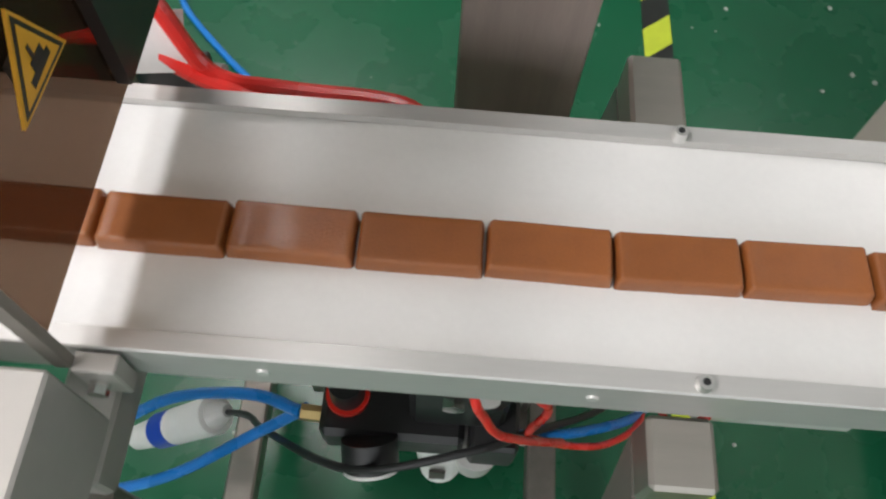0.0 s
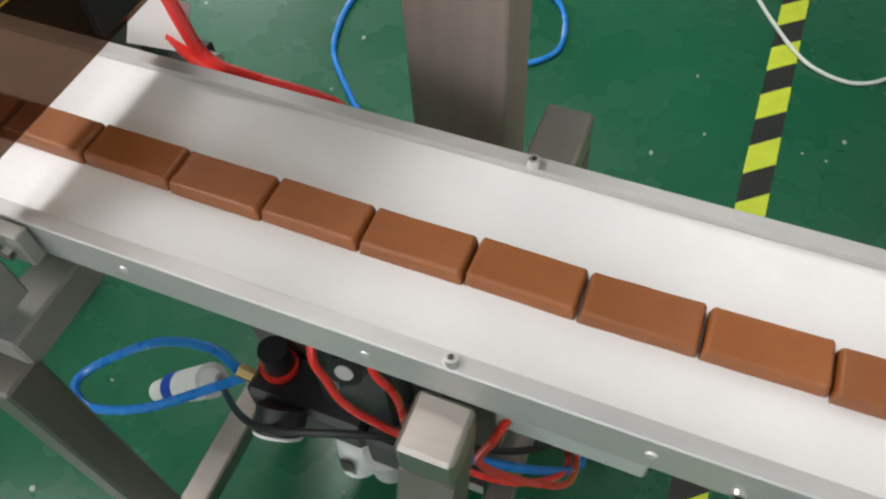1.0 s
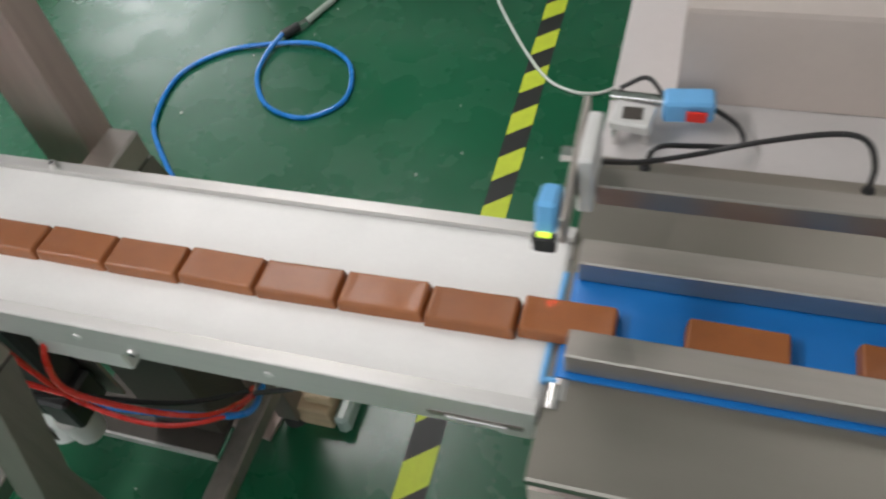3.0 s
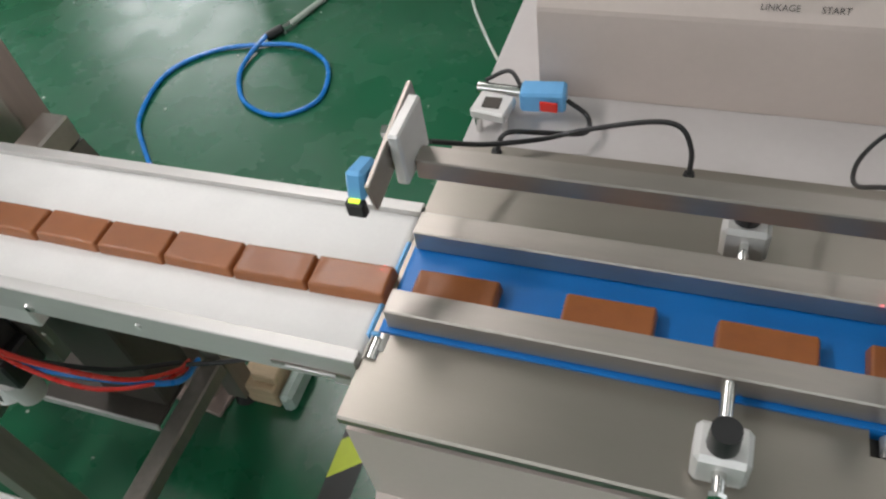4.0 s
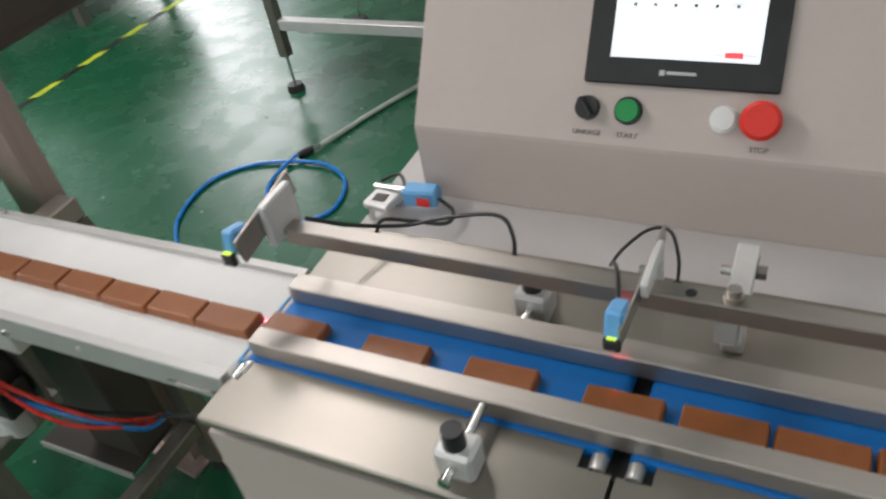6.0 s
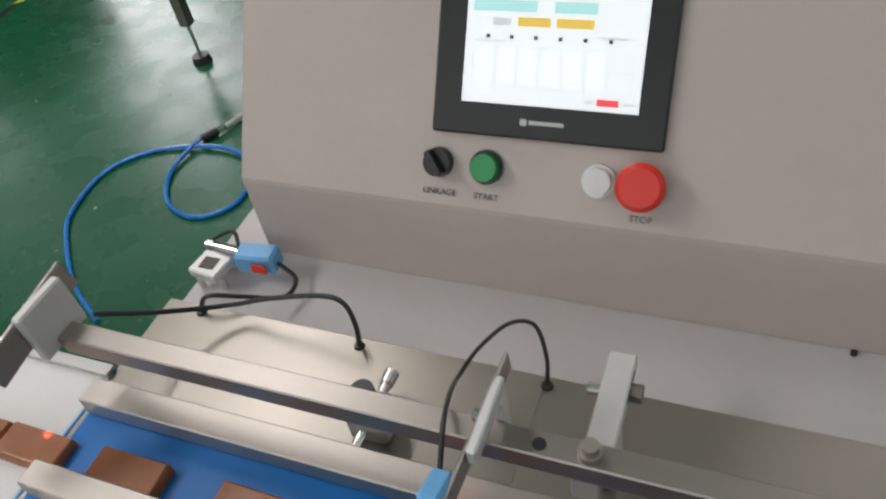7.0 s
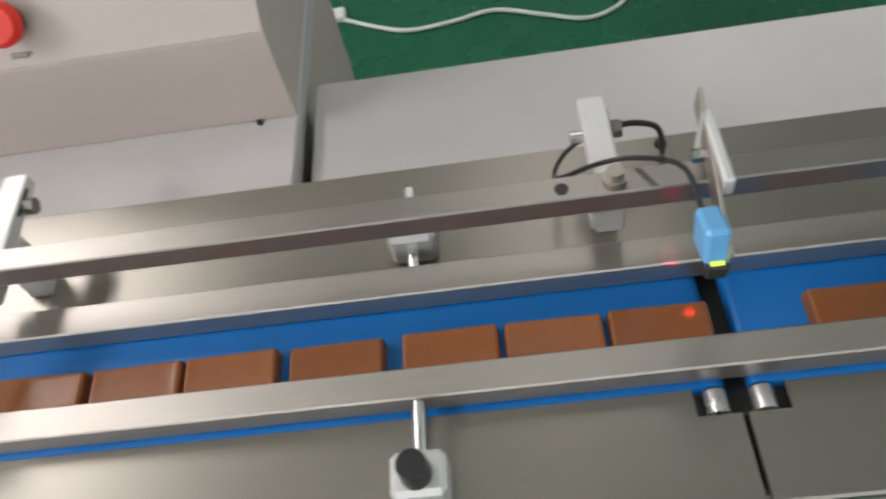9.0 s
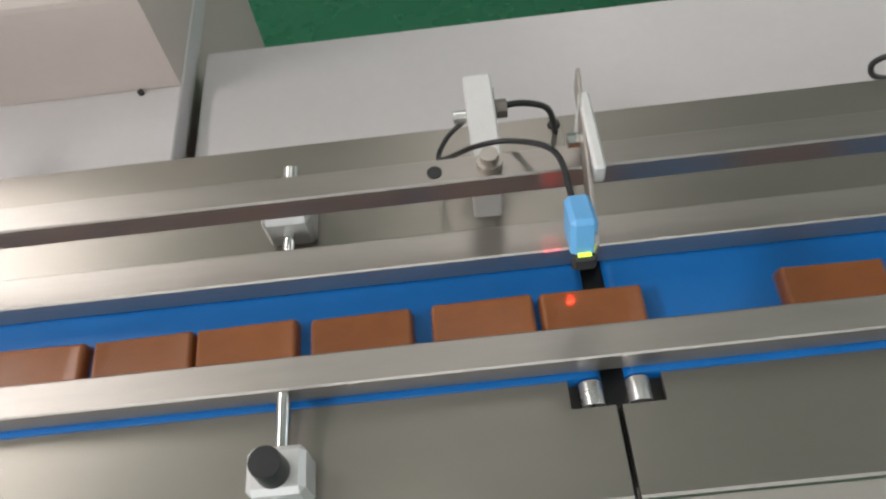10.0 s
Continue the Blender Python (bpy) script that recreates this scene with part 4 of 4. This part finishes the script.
loose("air_hose", [(-0.60, 0.33, 0.62), (-0.40, 0.27, 0.86), (-0.315, 0.245, 0.83), (-0.275, 0.23, 0.757), (-0.22, 0.222, 0.752), (-0.15, 0.216, 0.756), (-0.12, 0.207, 0.757), (-0.112, 0.195, 0.748)], 0.0068, RED_HOSE, "red air hose along the back of the conveyor")
loose("air_hose", [(-0.50, 0.30, 0.72), (-0.40, 0.25, 0.76), (-0.33, 0.235, 0.777), (-0.275, 0.224, 0.752), (-0.20, 0.21, 0.742)], 0.0065, RED_HOSE, "red air hose along the back of the conveyor")
loose("air_hose", [(-0.30, 0.70, 0.007), (-0.45, 0.79, 0.007), (-0.587, 0.916, 0.007), (-0.675, 1.035, 0.007), (-0.70, 1.22, 0.007), (-0.615, 1.34, 0.007), (-0.485, 1.388, 0.01), (-0.338, 1.40, 0.013), (-0.225, 1.345, 0.009), (-0.178, 1.25, 0.007), (-0.182, 1.162, 0.007), (-0.265, 1.10, 0.007), (-0.383, 1.136, 0.007), (-0.458, 1.24, 0.008), (-0.472, 1.34, 0.012), (-0.455, 1.427, 0.02)], 0.0068, BLUE_HOSE, "blue air hose curled in a loop on the floor")
fit1 = thing("hose_coupling", (-0.43, 1.452, 0.012), "dark metal hose coupling lying on the floor", "coupling")
part("collar", C((-0.455, 1.427, 0.014), (-0.425, 1.472, 0.016), 0.014), BLACK, fit1)
part("nut", C((-0.424, 1.474, 0.016), (-0.410, 1.498, 0.015), 0.011, seg=6), CHROME, fit1)
loose("air_hose", [(-0.41, 1.499, 0.014), (-0.37, 1.622, 0.01), (-0.33, 1.742, 0.01), (-0.21, 2.012, 0.01), (-0.03, 2.312, 0.01), (0.37, 2.662, 0.01), (1.17, 2.962, 0.01)], 0.0095, GREY_HOSE, "pale grey hose running over the floor")
loose("floor_cable", [(-0.1, 2.6, 0.005), (0.02, 2.0, 0.005), (0.11, 1.72, 0.005), (0.22, 1.51, 0.006), (0.325, 1.352, 0.007), (0.393, 1.302, 0.005), (0.465, 1.292, 0.005), (0.53, 1.337, 0.005), (0.585, 1.432, 0.005), (0.647, 1.545, 0.005), (0.72, 1.60, 0.005), (0.9, 1.70, 0.005), (1.05, 1.64, 0.005), (1.15, 1.53, 0.005)], 0.0045, PALE_CABLE, "pale cable trailing across the green floor", "cable")
loose("floor_cable", [(1.16, 1.505, 0.006), (1.25, 1.456, 0.006), (1.335, 1.425, 0.006), (1.45, 1.435, 0.006), (1.56, 1.455, 0.006), (1.68, 1.41, 0.006), (1.78, 1.374, 0.006), (1.86, 1.40, 0.006), (1.93, 1.475, 0.006), (2.01, 1.556, 0.006), (2.2, 1.62, 0.006)], 0.006, PALE_CABLE, "pale cable trailing across the green floor", "cable")
single("cable_plug", B(1.135, 1.165, 1.50, 1.545, 0.0005, 0.02, bevel=0.004), WHITE_PLASTIC, "white plug at the end of the pale cable", "plug")

# mains plug connector
pl = thing("mains_connector", (-0.42, 0.1, 0.15), "white mains connector with a blue ring hanging from the cable", "plug connector")
ax, ay = Vector((-0.488, 0.099, 0.13)), Vector((-0.345, 0.107, 0.265))
L = ay - ax
part("tail", C(ax, ax + L * 0.3, 0.017, 0.021), WHITE_PLASTIC, pl)
part("ring", C(ax + L * 0.3, ax + L * 0.48, 0.024), NAVY, pl, "dark blue ring")
part("shell", C(ax + L * 0.48, ax + L * 0.92, 0.024, 0.025), WHITE_PLASTIC, pl)
part("gland", C(ax + L * 0.92, ax + L * 1.05, 0.018, 0.008), GREY_PLASTIC, pl)

# block and film on the floor beside the frame
blk = thing("wood_block", (0.17, 0.33, 0), "small bare wooden block wrapped in clear film on the floor", "wooden block")
part("block", B(0.06, 0.14, 0.285, 0.36, 0.0, 0.06, bevel=0.003), CARD, blk)
part("small_block", B(0.09, 0.145, 0.30, 0.345, 0.0605, 0.085, bevel=0.003), CARD, blk)
part("film", B(0.147, 0.175, 0.28, 0.38, 0.0, 0.05, bevel=0.008), GLASS_BAG, blk, "crumpled clear film")

# ---- table frame with levelling feet further back ----
tb = thing("steel_table", (-0.3, 2.1, 0), "white steel table frame on black levelling feet", "table")
for x, y in ((-0.75, 1.87), (-0.79, 2.485), (0.70, 1.87), (0.70, 2.485)):
    part("leg", B(x - 0.02, x + 0.02, y - 0.02, y + 0.02, 0.15, 0.82, bevel=0.002), STEEL_DARK, tb)
    part("spindle", C((x, y, 0.02), (x, y, 0.149), 0.006), CHROME, tb)
    part("foot", C((x, y, 0.0), (x, y, 0.028), 0.036, 0.03), BLACK, tb)
part("rail", B(-0.729, 0.679, 1.85, 1.89, 0.262, 0.302, bevel=0.002), ALU, tb)
part("rail", B(-0.769, 0.679, 2.465, 2.505, 0.262, 0.302, bevel=0.002), ALU, tb)
part("top", B(-0.83, 0.75, 1.835, 2.525, 0.8205, 0.85, bevel=0.003), STEEL, tb)

# crumbs and scraps on the floor
rnd = random.Random(4)
bm = bmesh.new()
for _ in range(70):
    x, y = rnd.uniform(-1.3, 0.9), rnd.uniform(-0.3, 1.9)
    r = rnd.uniform(0.002, 0.006)
    bmesh.ops.create_icosphere(bm, subdivisions=1, radius=r, matrix=Matrix.Translation((x, y, r * 0.3)) @ Matrix.Diagonal((1, rnd.uniform(0.6, 1.6), 0.5, 1)))
single("floor_crumbs", bm, GREY_HOSE, "small pale scraps and crumbs on the floor", "crumbs", kind="stuff")


# ---- what moves ----
EXTRA = {2: 0.018, 3: 0.016, 4: 0.008, 5: 0.011, 6: 0.02, 7: 0.015, 8: 0.009, 9: 0.017}


def bar_left(k, t):
    """The left end of bar k: on the white belt, then on the three blue ones, each at its own speed."""
    x = PITCH * k + V0 * (t - 2)
    if x <= 0.578:
        return x
    t1 = 2 + (0.578 - PITCH * k) / V0
    e = EXTRA.get(k, 0.01)
    x = 0.578 + V1 * (t - t1) + min(1, (t - t1) / 1.5) * e
    if x <= 0.985:
        return x
    t2 = t1 + (0.985 - e - 0.578) / V1
    x = 0.985 + V2 * (t - t2)
    if x <= 1.635:
        return x
    t3 = t2 + (1.635 - 0.985) / V2
    return 1.635 + V3 * (t - t3)


def motions():
    for k, ob in bars.items():
        rnd = random.Random(100 + k)
        yaw, dy = rnd.uniform(-1.2, 1.2), rnd.uniform(-0.0012, 0.0012)
        rows = []
        for i in range(51):
            t = i * 0.2
            x = bar_left(k, t) + LEN / 2
            u = min(max((x - 0.585) / 0.05, 0), 1)
            z = BELT_Z + (BLUE_Z - BELT_Z) * u
            rows.append((t, pose(x, BAR_Y + dy + 0.0028 * u, z + 0.0002, 0, 0, yaw)))
        walk(ob, rows)


motions()
